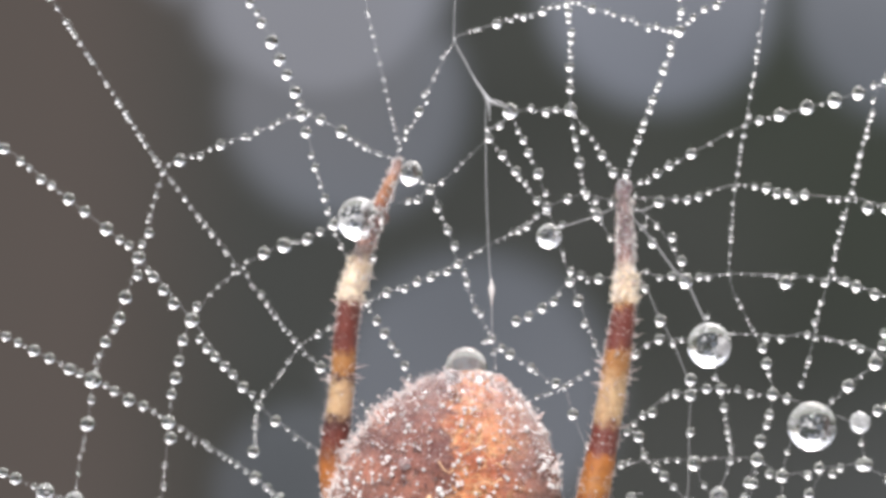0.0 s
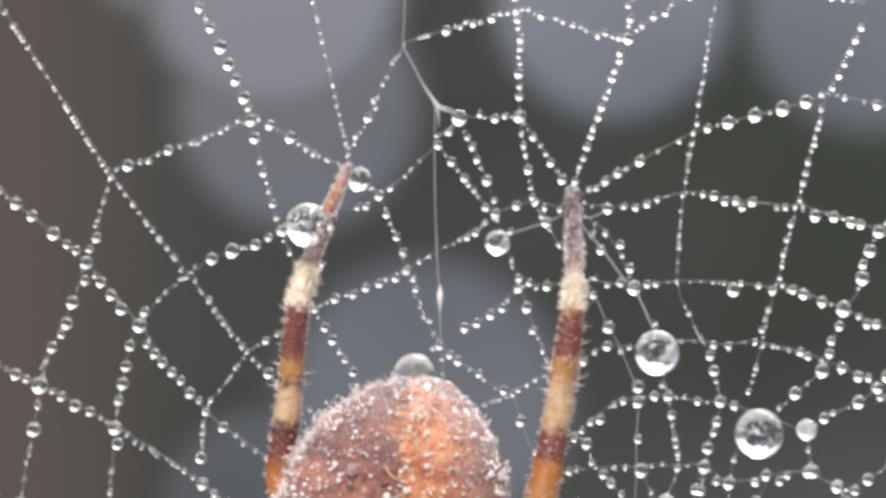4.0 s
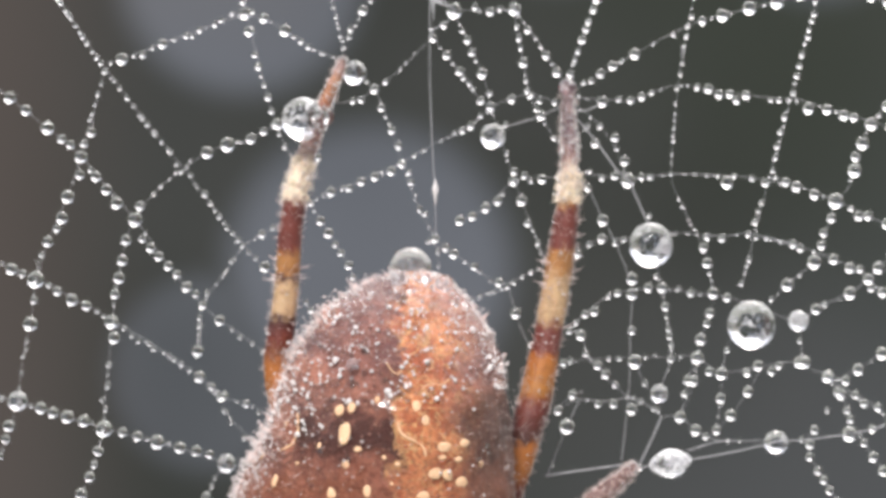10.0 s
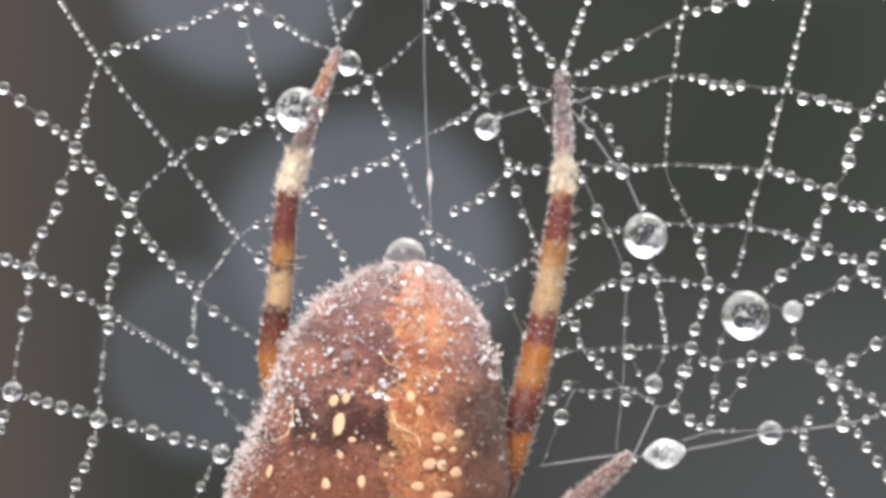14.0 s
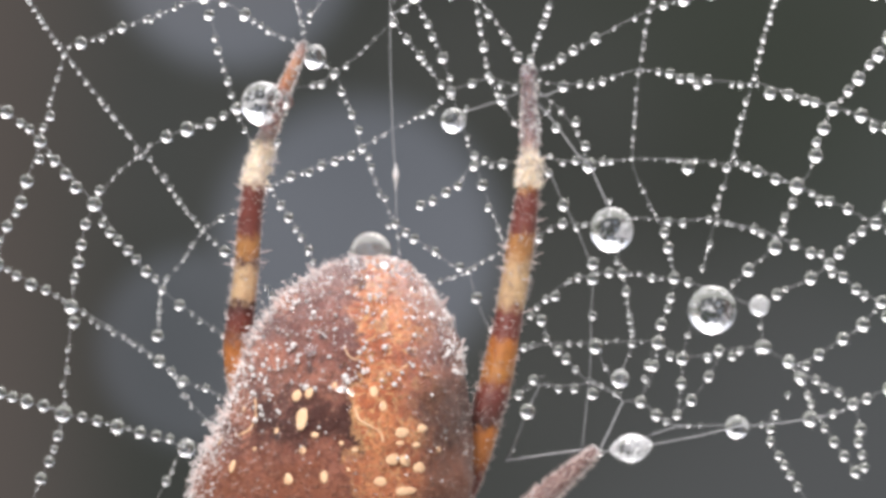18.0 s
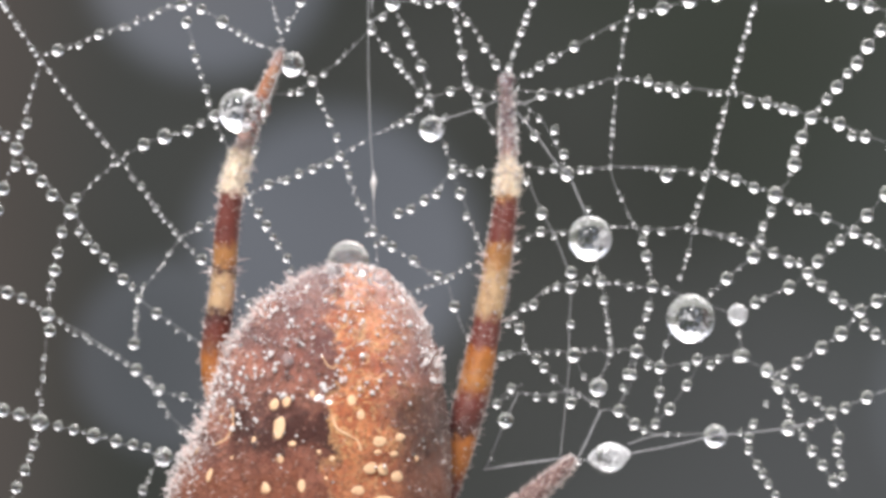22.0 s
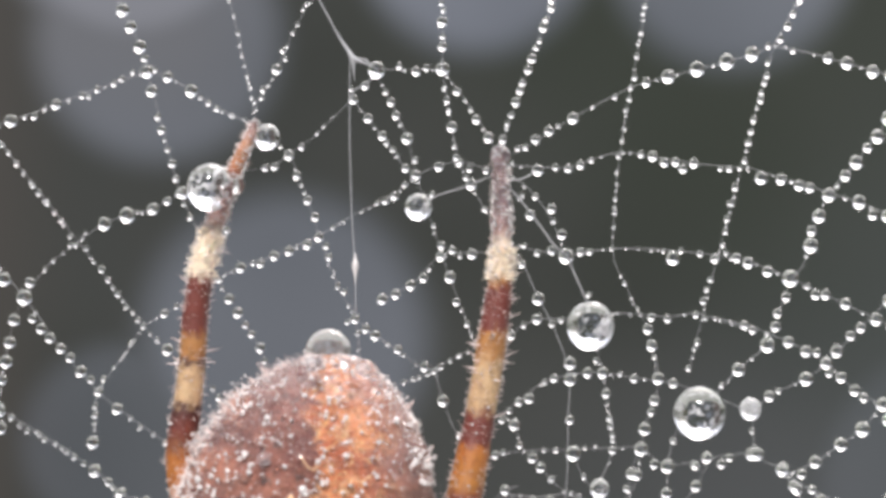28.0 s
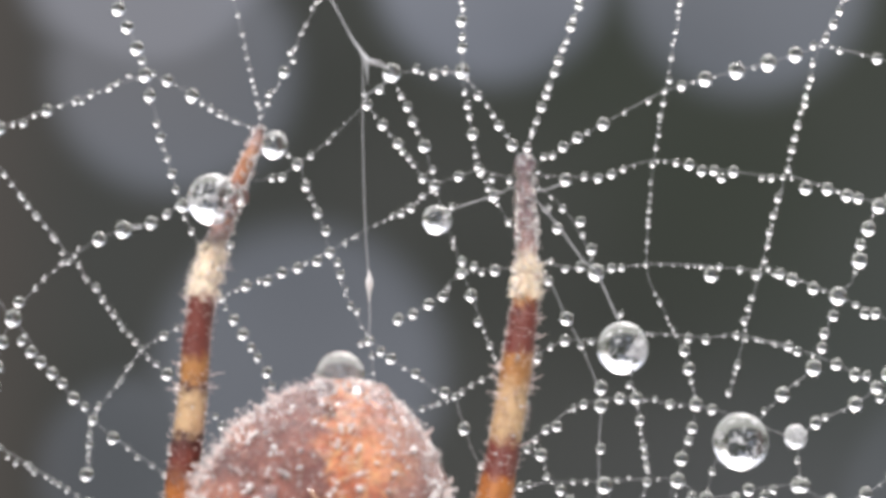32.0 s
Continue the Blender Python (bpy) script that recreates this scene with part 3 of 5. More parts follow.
strand("spiral_thread", 0.010, [(-13.05, -8.91), (-13.30, -9.79), (-13.57, -10.56), (-13.91, -11.56)],
       [(-13.36, -9.79, 0.26), (-13.48, -10.26, 0.22), (-13.71, -10.86, 0.20)],
       mist=(0.40, 0.040, 0.060))
strand("spiral_thread", 0.010, [(-8.88, -2.49), (-9.20, -3.21), (-9.60, -5.13), (-9.68, -6.07), (-9.84, -7.63), (-10.00, -9.17), (-9.96, -9.89)],
       [(-9.20, -3.21, 0.24), (-9.34, -3.93, 0.24), (-9.46, -4.55, 0.26), (-9.60, -5.13, 0.22), (-9.64, -6.67, 0.26), (-9.84, -7.63, 0.14), (-9.88, -8.37, 0.16), (-10.06, -8.87, 0.14), (-9.96, -9.21, 0.14)],
       mist=(0.48, 0.040, 0.060))
strand("spiral_thread", 0.010, [(-10.03, -9.89), (-10.27, -10.82), (-10.84, -12.29), (-11.24, -13.19)],
       [(-10.23, -10.70, 0.24), (-10.37, -11.18, 0.18), (-10.54, -11.62, 0.24), (-10.84, -12.23, 0.26)],
       mist=(0.48, 0.040, 0.060))
strand("spiral_thread", 0.009, [(-7.12, -0.73), (-7.96, -1.31), (-8.88, -2.41)],
       [(-7.42, -0.83, 0.12), (-7.96, -1.31, 0.12), (-8.22, -1.59, 0.10), (-8.70, -2.01, 0.22)],
       mist=(0.28, 0.040, 0.060))
strand("spiral_thread", 0.009, [(-6.56, -5.47), (-5.72, -4.37), (-5.08, -3.45), (-4.42, -3.01), (-3.78, -2.66)],
       [(-6.36, -5.11, 0.14), (-6.04, -4.77, 0.08), (-5.72, -4.37, 0.10), (-5.48, -3.97, 0.12), (-4.42, -3.01, 0.18), (-4.04, -2.78, 0.12)],
       mist=(0.28, 0.040, 0.060))
strand("spiral_thread", 0.009, [(-6.54, -5.49), (-6.62, -6.27), (-6.70, -7.17)],
       [(-6.62, -5.97, 0.14), (-6.62, -6.27, 0.16), (-6.64, -6.77, 0.08), (-6.70, -7.15, 0.26)],
       mist=(0.28, 0.040, 0.060))
strand("radial_thread", 0.010, [(-3.07, 10.02), (-2.79, 8.96), (-2.48, 7.60), (-2.24, 6.58), (-1.92, 5.22), (-1.64, 4.02), (-1.52, 3.12)],
       [(-2.97, 9.52, 0.10), (-2.81, 8.96, 0.12), (-2.46, 7.56, 0.10), (-2.22, 6.58, 0.10), (-2.08, 6.02, 0.10), (-1.68, 4.26, 0.10), (-1.54, 3.82, 0.08)],
       mist=(0.34, 0.040, 0.060))
strand("spiral_thread", 0.009, [(0.38, 7.32), (-0.32, 6.06), (-0.84, 4.86), (-1.44, 3.78)],
       [(0.12, 6.98, 0.08), (0.00, 6.82, 0.08), (-0.32, 6.06, 0.10), (-0.64, 5.48, 0.14), (-0.56, 5.22, 0.12), (-0.84, 4.88, 0.22), (-1.28, 4.22, 0.16), (-1.32, 3.96, 0.12), (-1.50, 3.58, 0.08)],
       mist=(0.20, 0.040, 0.060))
strand("silk_line", 0.017, [(0.45, 10.42), (0.43, 8.82), (0.38, 7.42)],
       [])
strand("spiral_thread", 0.011, [(0.38, 7.46), (0.96, 7.72), (1.92, 7.98), (3.53, 8.42), (4.45, 8.76)],
       [(0.96, 7.72, 0.08), (1.92, 7.98, 0.22), (2.24, 8.14, 0.08), (2.61, 8.28, 0.12), (2.87, 8.22, 0.16), (3.53, 8.42, 0.20), (3.83, 8.58, 0.12), (4.09, 8.62, 0.14)],
       mist=(0.28, 0.040, 0.080))
strand("silk_line", 0.026, [(0.38, 7.38), (0.82, 6.58), (1.22, 5.82), (1.56, 5.30)],
       [])
strand("silk_line", 0.017, [(1.52, 5.30), (1.52, 2.82), (1.60, 0.22), (1.71, -1.54), (1.74, -3.18)],
       [])
strand("silk_line", 0.026, [(1.56, 5.30), (2.02, 5.22), (2.38, 4.88), (2.08, 4.46), (1.64, 4.22), (1.58, 3.90)],
       [])
strand("spiral_thread", 0.012, [(2.38, 4.92), (3.66, 4.90), (4.52, 4.94)],
       [(2.38, 4.88, 0.32), (3.12, 5.02, 0.16), (3.66, 4.86, 0.20), (4.00, 4.96, 0.16), (4.52, 4.94, 0.28)],
       mist=(0.36, 0.040, 0.060))
strand("radial_thread", 0.012, [(4.33, 10.22), (4.39, 8.82), (4.54, 7.36), (4.52, 4.94), (4.68, 3.92), (4.84, 3.02), (5.08, 1.92), (5.92, 0.42), (7.02, -1.18)],
       [(4.35, 9.62, 0.18), (4.37, 9.12, 0.16), (4.39, 8.66, 0.16), (4.45, 8.38, 0.18), (4.55, 7.68, 0.18), (4.54, 7.36, 0.16), (4.48, 7.06, 0.12), (4.50, 6.46, 0.22), (4.52, 5.66, 0.20), (4.68, 3.92, 0.16), (4.84, 3.06, 0.22), (4.94, 2.42, 0.12), (4.98, 2.08, 0.14), (5.08, 1.90, 0.16)],
       mist=(0.28, 0.040, 0.080))
strand("radial_thread", 0.011, [(4.56, 4.86), (5.28, 3.92), (6.04, 2.72), (6.36, 2.22)],
       [(5.00, 4.22, 0.18), (5.28, 3.92, 0.10), (5.46, 3.62, 0.12), (5.64, 3.32, 0.20), (5.88, 3.02, 0.10), (6.04, 2.72, 0.22)],
       mist=(0.28, 0.040, 0.060))
strand("radial_thread", 0.011, [(1.60, 3.92), (2.12, 3.32), (2.72, 2.52), (3.34, 1.72), (3.68, 1.52)],
       [(1.64, 3.92, 0.20), (2.02, 4.38, 0.18), (1.56, 4.26, 0.10), (2.12, 3.32, 0.20), (2.58, 2.76, 0.20), (2.72, 2.52, 0.12), (2.92, 2.32, 0.12), (3.06, 2.12, 0.10), (3.34, 1.72, 0.18)],
       mist=(0.28, 0.040, 0.060))
strand("radial_thread", 0.011, [(2.48, 4.58), (2.86, 3.86), (3.38, 2.68), (3.68, 1.52)],
       [(2.68, 4.18, 0.14), (2.86, 3.86, 0.18), (3.02, 3.42, 0.18), (3.16, 3.12, 0.10), (3.38, 2.68, 0.24), (3.64, 1.98, 0.16), (3.68, 1.50, 0.22)],
       mist=(0.28, 0.040, 0.060))
strand("radial_thread", 0.010, [(3.68, 1.52), (3.96, 0.62), (4.50, -0.98), (4.80, -1.82), (5.38, -3.34), (5.92, -4.78)],
       [(3.76, 0.46, 0.48), (4.26, -0.14, 0.12), (4.52, -0.78, 0.18), (4.50, -1.14, 0.22), (4.80, -1.82, 0.24), (5.02, -2.62, 0.18), (5.20, -2.88, 0.10), (5.38, -3.34, 0.16)],
       mist=(0.40, 0.040, 0.060))
strand("spiral_thread", 0.009, [(-0.88, 1.78), (-0.44, 2.12), (0.48, 2.82), (1.56, 3.90)],
       [(-0.44, 2.12, 0.22), (-0.04, 2.38, 0.14), (0.48, 2.82, 0.10), (0.68, 3.06, 0.08), (0.98, 3.38, 0.06)])
strand("radial_thread", 0.010, [(-0.98, 2.58), (-0.44, 2.12), (0.18, 0.66), (0.54, -0.52), (1.16, -2.12), (1.68, -3.02)],
       [(-0.18, 1.46, 0.18), (-0.04, 1.14, 0.10), (0.18, 0.66, 0.18), (0.42, 0.12, 0.18), (0.54, -0.52, 0.20), (0.78, -0.82, 0.14), (0.86, -1.18, 0.16), (1.04, -1.62, 0.08), (1.16, -2.12, 0.14), (1.36, -2.30, 0.14)],
       mist=(0.32, 0.040, 0.060))
strand("spiral_thread", 0.009, [(-2.24, 1.58), (-1.20, 1.70), (-0.48, 2.06)],
       [(-1.88, 1.66, 0.06), (-1.20, 1.70, 0.14), (-0.90, 1.74, 0.16)])
strand("spiral_thread", 0.010, [(-2.88, -1.94), (-1.98, -1.52), (-0.90, -1.14), (0.54, -0.48), (1.72, 0.22), (2.68, 0.66), (3.68, 1.42)],
       [(-1.98, -1.52, 0.22), (-1.58, -1.38, 0.12), (-1.34, -1.38, 0.18), (-0.90, -1.14, 0.20), (-0.42, -0.98, 0.20), (-0.18, -0.84, 0.10), (0.16, -0.78, 0.20), (0.98, -0.22, 0.12), (1.22, -0.08, 0.06), (2.42, 0.58, 0.10), (2.68, 0.66, 0.16), (2.98, 0.82, 0.18), (3.32, 1.18, 0.12)],
       mist=(0.32, 0.040, 0.060))
strand("spiral_thread", 0.010, [(3.68, 1.52), (4.42, 1.78), (5.14, 1.94), (6.32, 1.58)],
       [(4.42, 1.78, 0.20), (5.14, 1.96, 0.12), (5.42, 1.72, 0.16), (5.96, 1.66, 0.16)])
strand("silk_line", 0.018, [(4.02, 0.72), (5.48, 1.20), (6.52, 1.66)],
       [(4.22, 0.86, 0.14), (5.48, 1.20, 0.24)])
strand("spiral_thread", 0.010, [(2.42, -2.66), (3.52, -2.08), (4.50, -1.14), (5.52, -1.02), (6.52, -0.98)],
       [(2.60, -2.54, 0.22), (3.04, -2.38, 0.20), (3.52, -2.08, 0.22), (3.94, -1.84, 0.20), (4.12, -1.58, 0.10), (4.88, -0.94, 0.16), (5.12, -1.12, 0.12), (5.52, -1.06, 0.22)],
       mist=(0.36, 0.040, 0.060))
strand("spiral_thread", 0.010, [(1.48, -3.28), (1.72, -3.18), (2.38, -3.72), (3.22, -4.28), (4.02, -4.82), (4.82, -4.54), (5.72, -4.08)],
       [(1.48, -3.28, 0.12), (1.72, -3.18, 0.20), (2.08, -3.50, 0.18), (2.38, -3.72, 0.22), (3.12, -4.18, 0.18), (4.00, -4.74, 0.20), (4.32, -4.88, 0.14), (4.52, -4.74, 0.14), (4.82, -4.54, 0.10), (5.12, -4.38, 0.12)],
       mist=(0.44, 0.040, 0.060))
strand("spiral_thread", 0.009, [(4.32, -4.88), (3.82, -5.08), (2.92, -5.42)],
       [(3.32, -5.24, 0.10), (3.62, -5.14, 0.10), (3.82, -5.08, 0.10)],
       mist=(0.28, 0.040, 0.060))
strand("spiral_thread", 0.010, [(-2.78, -1.68), (-2.34, -2.54), (-1.62, -3.68), (-1.20, -4.54), (-1.24, -5.28)],
       [(-2.68, -1.92, 0.16), (-2.58, -2.18, 0.10), (-2.34, -2.54, 0.20), (-2.06, -2.98, 0.22), (-1.82, -3.38, 0.14), (-1.62, -3.68, 0.16), (-1.34, -4.12, 0.20), (-1.20, -4.54, 0.12)],
       mist=(0.28, 0.040, 0.060))
strand("spiral_thread", 0.009, [(-3.04, -5.28), (-2.68, -5.72), (-1.78, -6.02)],
       [(-2.86, -5.44, 0.10), (-2.68, -5.72, 0.16), (-2.44, -5.88, 0.12)])
strand("silk_line", 0.012, [(1.72, -3.14), (1.82, -3.78), (1.88, -4.78)],
       [(1.82, -3.64, 0.12), (1.84, -4.18, 0.08)])
strand("silk_line", 0.010, [(4.32, -4.88), (4.60, -5.84), (4.92, -6.68), (5.24, -7.18)],
       [(4.60, -5.84, 0.24), (5.12, -6.98, 0.12)])
strand("spiral_thread", 0.012, [(4.45, 8.82), (5.29, 8.52), (6.41, 8.18), (7.33, 7.86), (8.37, 7.74)],
       [(4.83, 8.74, 0.12), (5.29, 8.52, 0.18), (5.81, 8.42, 0.12), (6.05, 8.30, 0.12), (6.41, 8.18, 0.14), (6.69, 8.14, 0.12), (6.89, 8.02, 0.10), (7.29, 7.82, 0.14), (7.57, 7.90, 0.14), (7.83, 7.78, 0.12)],
       mist=(0.26, 0.040, 0.080))
strand("radial_thread", 0.012, [(8.63, 10.22), (8.45, 8.82), (8.37, 7.72), (7.81, 6.32), (7.06, 4.26), (6.48, 2.58)],
       [(8.57, 9.74, 0.16), (8.53, 9.32, 0.24), (8.37, 8.90, 0.12), (8.45, 8.42, 0.18), (8.39, 8.18, 0.12), (8.37, 7.72, 0.26), (8.07, 7.22, 0.16), (8.07, 6.96, 0.18), (7.89, 6.58, 0.14), (7.81, 6.32, 0.20), (7.69, 5.88, 0.12), (7.57, 5.66, 0.14), (7.44, 5.30, 0.20), (7.32, 4.94, 0.18), (7.14, 4.52, 0.16), (7.06, 4.26, 0.18), (6.92, 3.88, 0.20), (6.78, 3.46, 0.16), (6.66, 3.18, 0.12), (6.62, 3.02, 0.10), (6.50, 2.66, 0.18)],
       mist=(0.24, 0.040, 0.080))
strand("spiral_thread", 0.011, [(8.37, 7.74), (8.89, 8.18), (9.29, 8.46), (9.69, 8.64), (9.99, 8.98), (10.57, 9.30), (11.03, 9.66)],
       [(8.69, 8.02, 0.12), (8.87, 8.20, 0.16), (9.27, 8.50, 0.16), (9.69, 8.64, 0.18), (9.93, 8.94, 0.10), (10.57, 9.30, 0.24), (10.97, 9.62, 0.14)],
       mist=(0.36, 0.040, 0.060))
strand("radial_thread", 0.010, [(11.65, 10.42), (11.43, 8.82), (11.03, 6.18), (10.73, 4.52), (10.36, 2.26), (10.14, -0.86), (10.56, -2.02), (11.02, -3.02)],
       [(11.33, 8.42, 0.10), (11.19, 7.62, 0.10), (11.15, 7.06, 0.12), (11.09, 6.82, 0.10), (11.03, 6.18, 0.12), (10.93, 5.82, 0.10), (10.89, 5.42, 0.12), (10.83, 4.72, 0.12), (10.65, 4.02, 0.12), (10.55, 3.66, 0.12), (10.51, 3.06, 0.10), (10.43, 2.68, 0.12), (10.32, 2.16, 0.12), (10.26, 1.62, 0.10), (10.22, 0.76, 0.12), (10.20, 0.30, 0.12), (10.16, -0.18, 0.10), (10.12, -0.88, 0.10), (10.56, -2.02, 0.12), (10.98, -2.84, 0.10)],
       mist=(0.26, 0.040, 0.070))
strand("spiral_thread", 0.012, [(6.52, 2.12), (7.26, 2.42), (8.80, 3.38), (10.69, 4.38), (11.93, 4.76), (13.87, 5.26), (15.33, 5.72)],
       [(7.00, 2.38, 0.14), (7.26, 2.42, 0.14), (7.58, 2.68, 0.20), (8.02, 2.96, 0.22), (8.32, 3.12, 0.10), (8.80, 3.38, 0.24), (9.45, 3.74, 0.10), (10.19, 4.08, 0.12), (10.69, 4.38, 0.12), (11.21, 4.56, 0.20), (11.93, 4.76, 0.28), (12.89, 5.02, 0.30), (13.87, 5.26, 0.30), (14.71, 5.52, 0.28)],
       mist=(0.48, 0.040, 0.060))
strand("spiral_thread", 0.015, [(15.26, 5.80), (16.29, 5.65), (17.88, 5.26), (19.36, 4.87), (20.33, 4.64), (21.64, 4.29)],
       [(15.26, 5.80, 0.14), (15.84, 5.77, 0.08), (16.08, 5.65, 0.12), (17.25, 5.42, 0.22), (17.88, 5.26, 0.26), (18.75, 4.99, 0.26), (19.36, 4.87, 0.26), (20.33, 4.64, 0.38)],
       mist=(0.48, 0.040, 0.080))
strand("radial_thread", 0.013, [(22.40, 8.52), (20.95, 5.99), (20.33, 4.64), (19.32, 3.46), (18.23, 2.00), (17.32, 0.91), (16.92, 0.02), (16.47, -1.44), (16.06, -1.84), (15.63, -3.22), (15.31, -4.03), (14.35, -4.84), (13.34, -5.96)],
       [(21.60, 7.11, 0.24), (21.25, 6.54, 0.26), (20.93, 5.99, 0.24), (20.69, 5.39, 0.28), (19.79, 4.03, 0.26), (19.32, 3.46, 0.30), (18.94, 2.85, 0.28), (18.61, 2.49, 0.22), (18.23, 2.00, 0.28), (17.87, 1.56, 0.24), (17.60, 1.23, 0.14), (17.32, 0.91, 0.28), (17.00, 0.22, 0.28), (16.76, -0.26, 0.22), (16.73, -0.75, 0.30), (15.92, -2.45, 0.22), (15.64, -2.98, 0.20), (15.57, -3.42, 0.22), (15.31, -4.03, 0.30), (14.35, -4.84, 0.28), (13.79, -5.35, 0.12)],
       mist=(0.48, 0.040, 0.080))
strand("spiral_thread", 0.012, [(6.56, 1.82), (7.66, 1.78), (8.66, 1.76), (9.42, 2.02), (10.36, 2.28), (11.45, 2.14), (12.81, 1.94), (14.33, 1.78), (14.63, 1.72)],
       [(6.82, 1.92, 0.10), (7.66, 1.68, 0.24), (8.24, 1.78, 0.14), (8.66, 1.74, 0.18), (9.06, 1.86, 0.18), (9.42, 2.02, 0.14), (11.05, 2.22, 0.14), (11.45, 2.16, 0.22), (11.83, 1.96, 0.20), (12.21, 1.98, 0.20), (12.45, 1.76, 0.20), (12.81, 1.94, 0.22), (13.69, 1.76, 0.14), (13.99, 1.76, 0.14), (14.33, 1.78, 0.12)],
       mist=(0.40, 0.040, 0.060))
strand("spiral_thread", 0.014, [(14.49, 1.86), (15.72, 1.47), (17.32, 0.99), (18.35, 0.67), (19.63, 0.17), (21.08, -0.37), (22.54, -0.88)],
       [(15.05, 1.46, 0.26), (15.72, 1.43, 0.24), (16.33, 1.23, 0.24), (16.68, 1.15, 0.22), (18.35, 0.69, 0.28), (18.81, 0.27, 0.22), (19.30, 0.23, 0.26), (20.25, -0.17, 0.24), (20.77, -0.33, 0.22), (21.50, -0.57, 0.26)],
       mist=(0.44, 0.040, 0.080))
strand("silk_line", 0.023, [(6.48, 1.32), (7.12, 1.38), (7.66, 1.66)],
       [])
strand("radial_thread", 0.010, [(16.83, 8.42), (16.33, 7.52), (15.73, 6.32), (15.37, 5.52), (14.71, 2.98), (13.93, 0.01), (13.43, -1.89), (12.68, -4.99)],
       [(16.67, 8.16, 0.16), (16.47, 7.72, 0.18), (16.29, 7.32, 0.16), (16.07, 6.86, 0.16), (15.89, 6.46, 0.18), (15.65, 6.02, 0.16), (15.25, 5.26, 0.14), (15.21, 4.82, 0.14), (15.13, 4.58, 0.12), (15.03, 4.26, 0.14), (15.01, 4.02, 0.14), (14.89, 3.78, 0.12), (14.79, 3.38, 0.16), (14.71, 2.98, 0.16), (14.61, 2.62, 0.16), (14.49, 2.02, 0.14), (14.19, 1.16, 0.16), (14.05, 0.62, 0.16), (13.93, 0.11, 0.16), (13.87, -0.29, 0.14), (13.79, -0.75, 0.14), (13.39, -1.89, 0.14), (13.28, -2.21, 0.14), (13.16, -2.59, 0.14), (12.96, -3.93, 0.16), (12.88, -4.15, 0.12), (12.68, -4.79, 0.16)],
       mist=(0.28, 0.040, 0.070))
strand("spiral_thread", 0.012, [(6.56, -0.82), (7.66, -0.94), (8.60, -1.08), (10.14, -0.88), (12.14, -0.94), (13.73, -1.11), (14.13, -1.19)],
       [(7.22, -0.78, 0.12), (7.66, -1.02, 0.16), (8.12, -0.94, 0.20), (8.60, -1.12, 0.30), (9.08, -0.98, 0.18), (9.38, -0.98, 0.14), (11.42, -0.92, 0.08), (11.82, -0.94, 0.12), (12.14, -1.18, 0.28), (12.40, -0.94, 0.12), (13.03, -1.03, 0.14), (13.53, -1.19, 0.20)],
       mist=(0.44, 0.040, 0.060))
strand("spiral_thread", 0.015, [(13.76, -0.94), (14.58, -1.24), (16.06, -1.84), (17.30, -2.41), (18.95, -3.18), (19.78, -3.59), (21.76, -4.65)],
       [(14.26, -1.16, 0.20), (14.64, -1.32, 0.24), (15.30, -1.60, 0.24), (16.06, -1.84, 0.32), (16.62, -2.11, 0.16), (16.91, -2.37, 0.22), (17.24, -2.37, 0.22), (17.92, -2.67, 0.24), (18.95, -3.18, 0.26), (19.47, -3.42, 0.24), (19.78, -3.59, 0.20)],
       mist=(0.36, 0.040, 0.080))
strand("silk_line", 0.029, [(6.42, 1.42), (7.32, 0.42), (8.22, -0.78), (8.60, -1.12), (9.12, -2.22), (9.38, -2.78)],
       [(7.16, 0.86, 0.12), (7.42, 0.22, 0.22), (9.36, -2.38, 0.12)])
strand("radial_thread", 0.011, [(6.72, 1.52), (7.52, 0.92), (8.12, 0.02), (8.58, -1.02)],
       [(7.08, 0.76, 0.16), (7.58, 0.82, 0.16), (8.12, 0.42, 0.20), (8.18, 0.02, 0.12), (8.46, -0.42, 0.22)],
       mist=(0.36, 0.040, 0.060))
strand("spiral_thread", 0.012, [(10.02, -2.98), (11.02, -3.02), (11.98, -3.11), (12.92, -2.99), (13.72, -3.23), (14.53, -3.43)],
       [(11.44, -3.12, 0.18), (11.98, -3.17, 0.18), (12.92, -3.03, 0.14), (13.22, -3.15, 0.10), (13.72, -3.23, 0.08)],
       mist=(0.48, 0.040, 0.060))
strand("spiral_thread", 0.011, [(6.42, -3.88), (7.22, -3.38), (7.66, -3.18), (8.82, -3.18)],
       [(6.82, -3.72, 0.20), (7.22, -3.38, 0.12), (7.66, -3.18, 0.22), (8.16, -3.34, 0.16), (8.46, -3.22, 0.14)],
       mist=(0.40, 0.040, 0.060))
strand("spiral_thread", 0.014, [(13.42, -3.12), (14.54, -3.38), (16.02, -3.93), (17.28, -4.64), (18.26, -5.54), (19.20, -6.07), (19.79, -6.85), (21.61, -8.53)],
       [(14.54, -3.38, 0.20), (14.81, -3.53, 0.18), (16.02, -3.93, 0.24), (16.60, -4.24, 0.24), (16.97, -4.28, 0.18), (17.28, -4.64, 0.26), (17.39, -4.97, 0.18), (17.80, -5.11, 0.24), (18.26, -5.54, 0.24), (18.57, -5.78, 0.20), (19.20, -6.01, 0.28), (19.37, -6.52, 0.24), (19.79, -6.85, 0.24)],
       mist=(0.36, 0.040, 0.080))
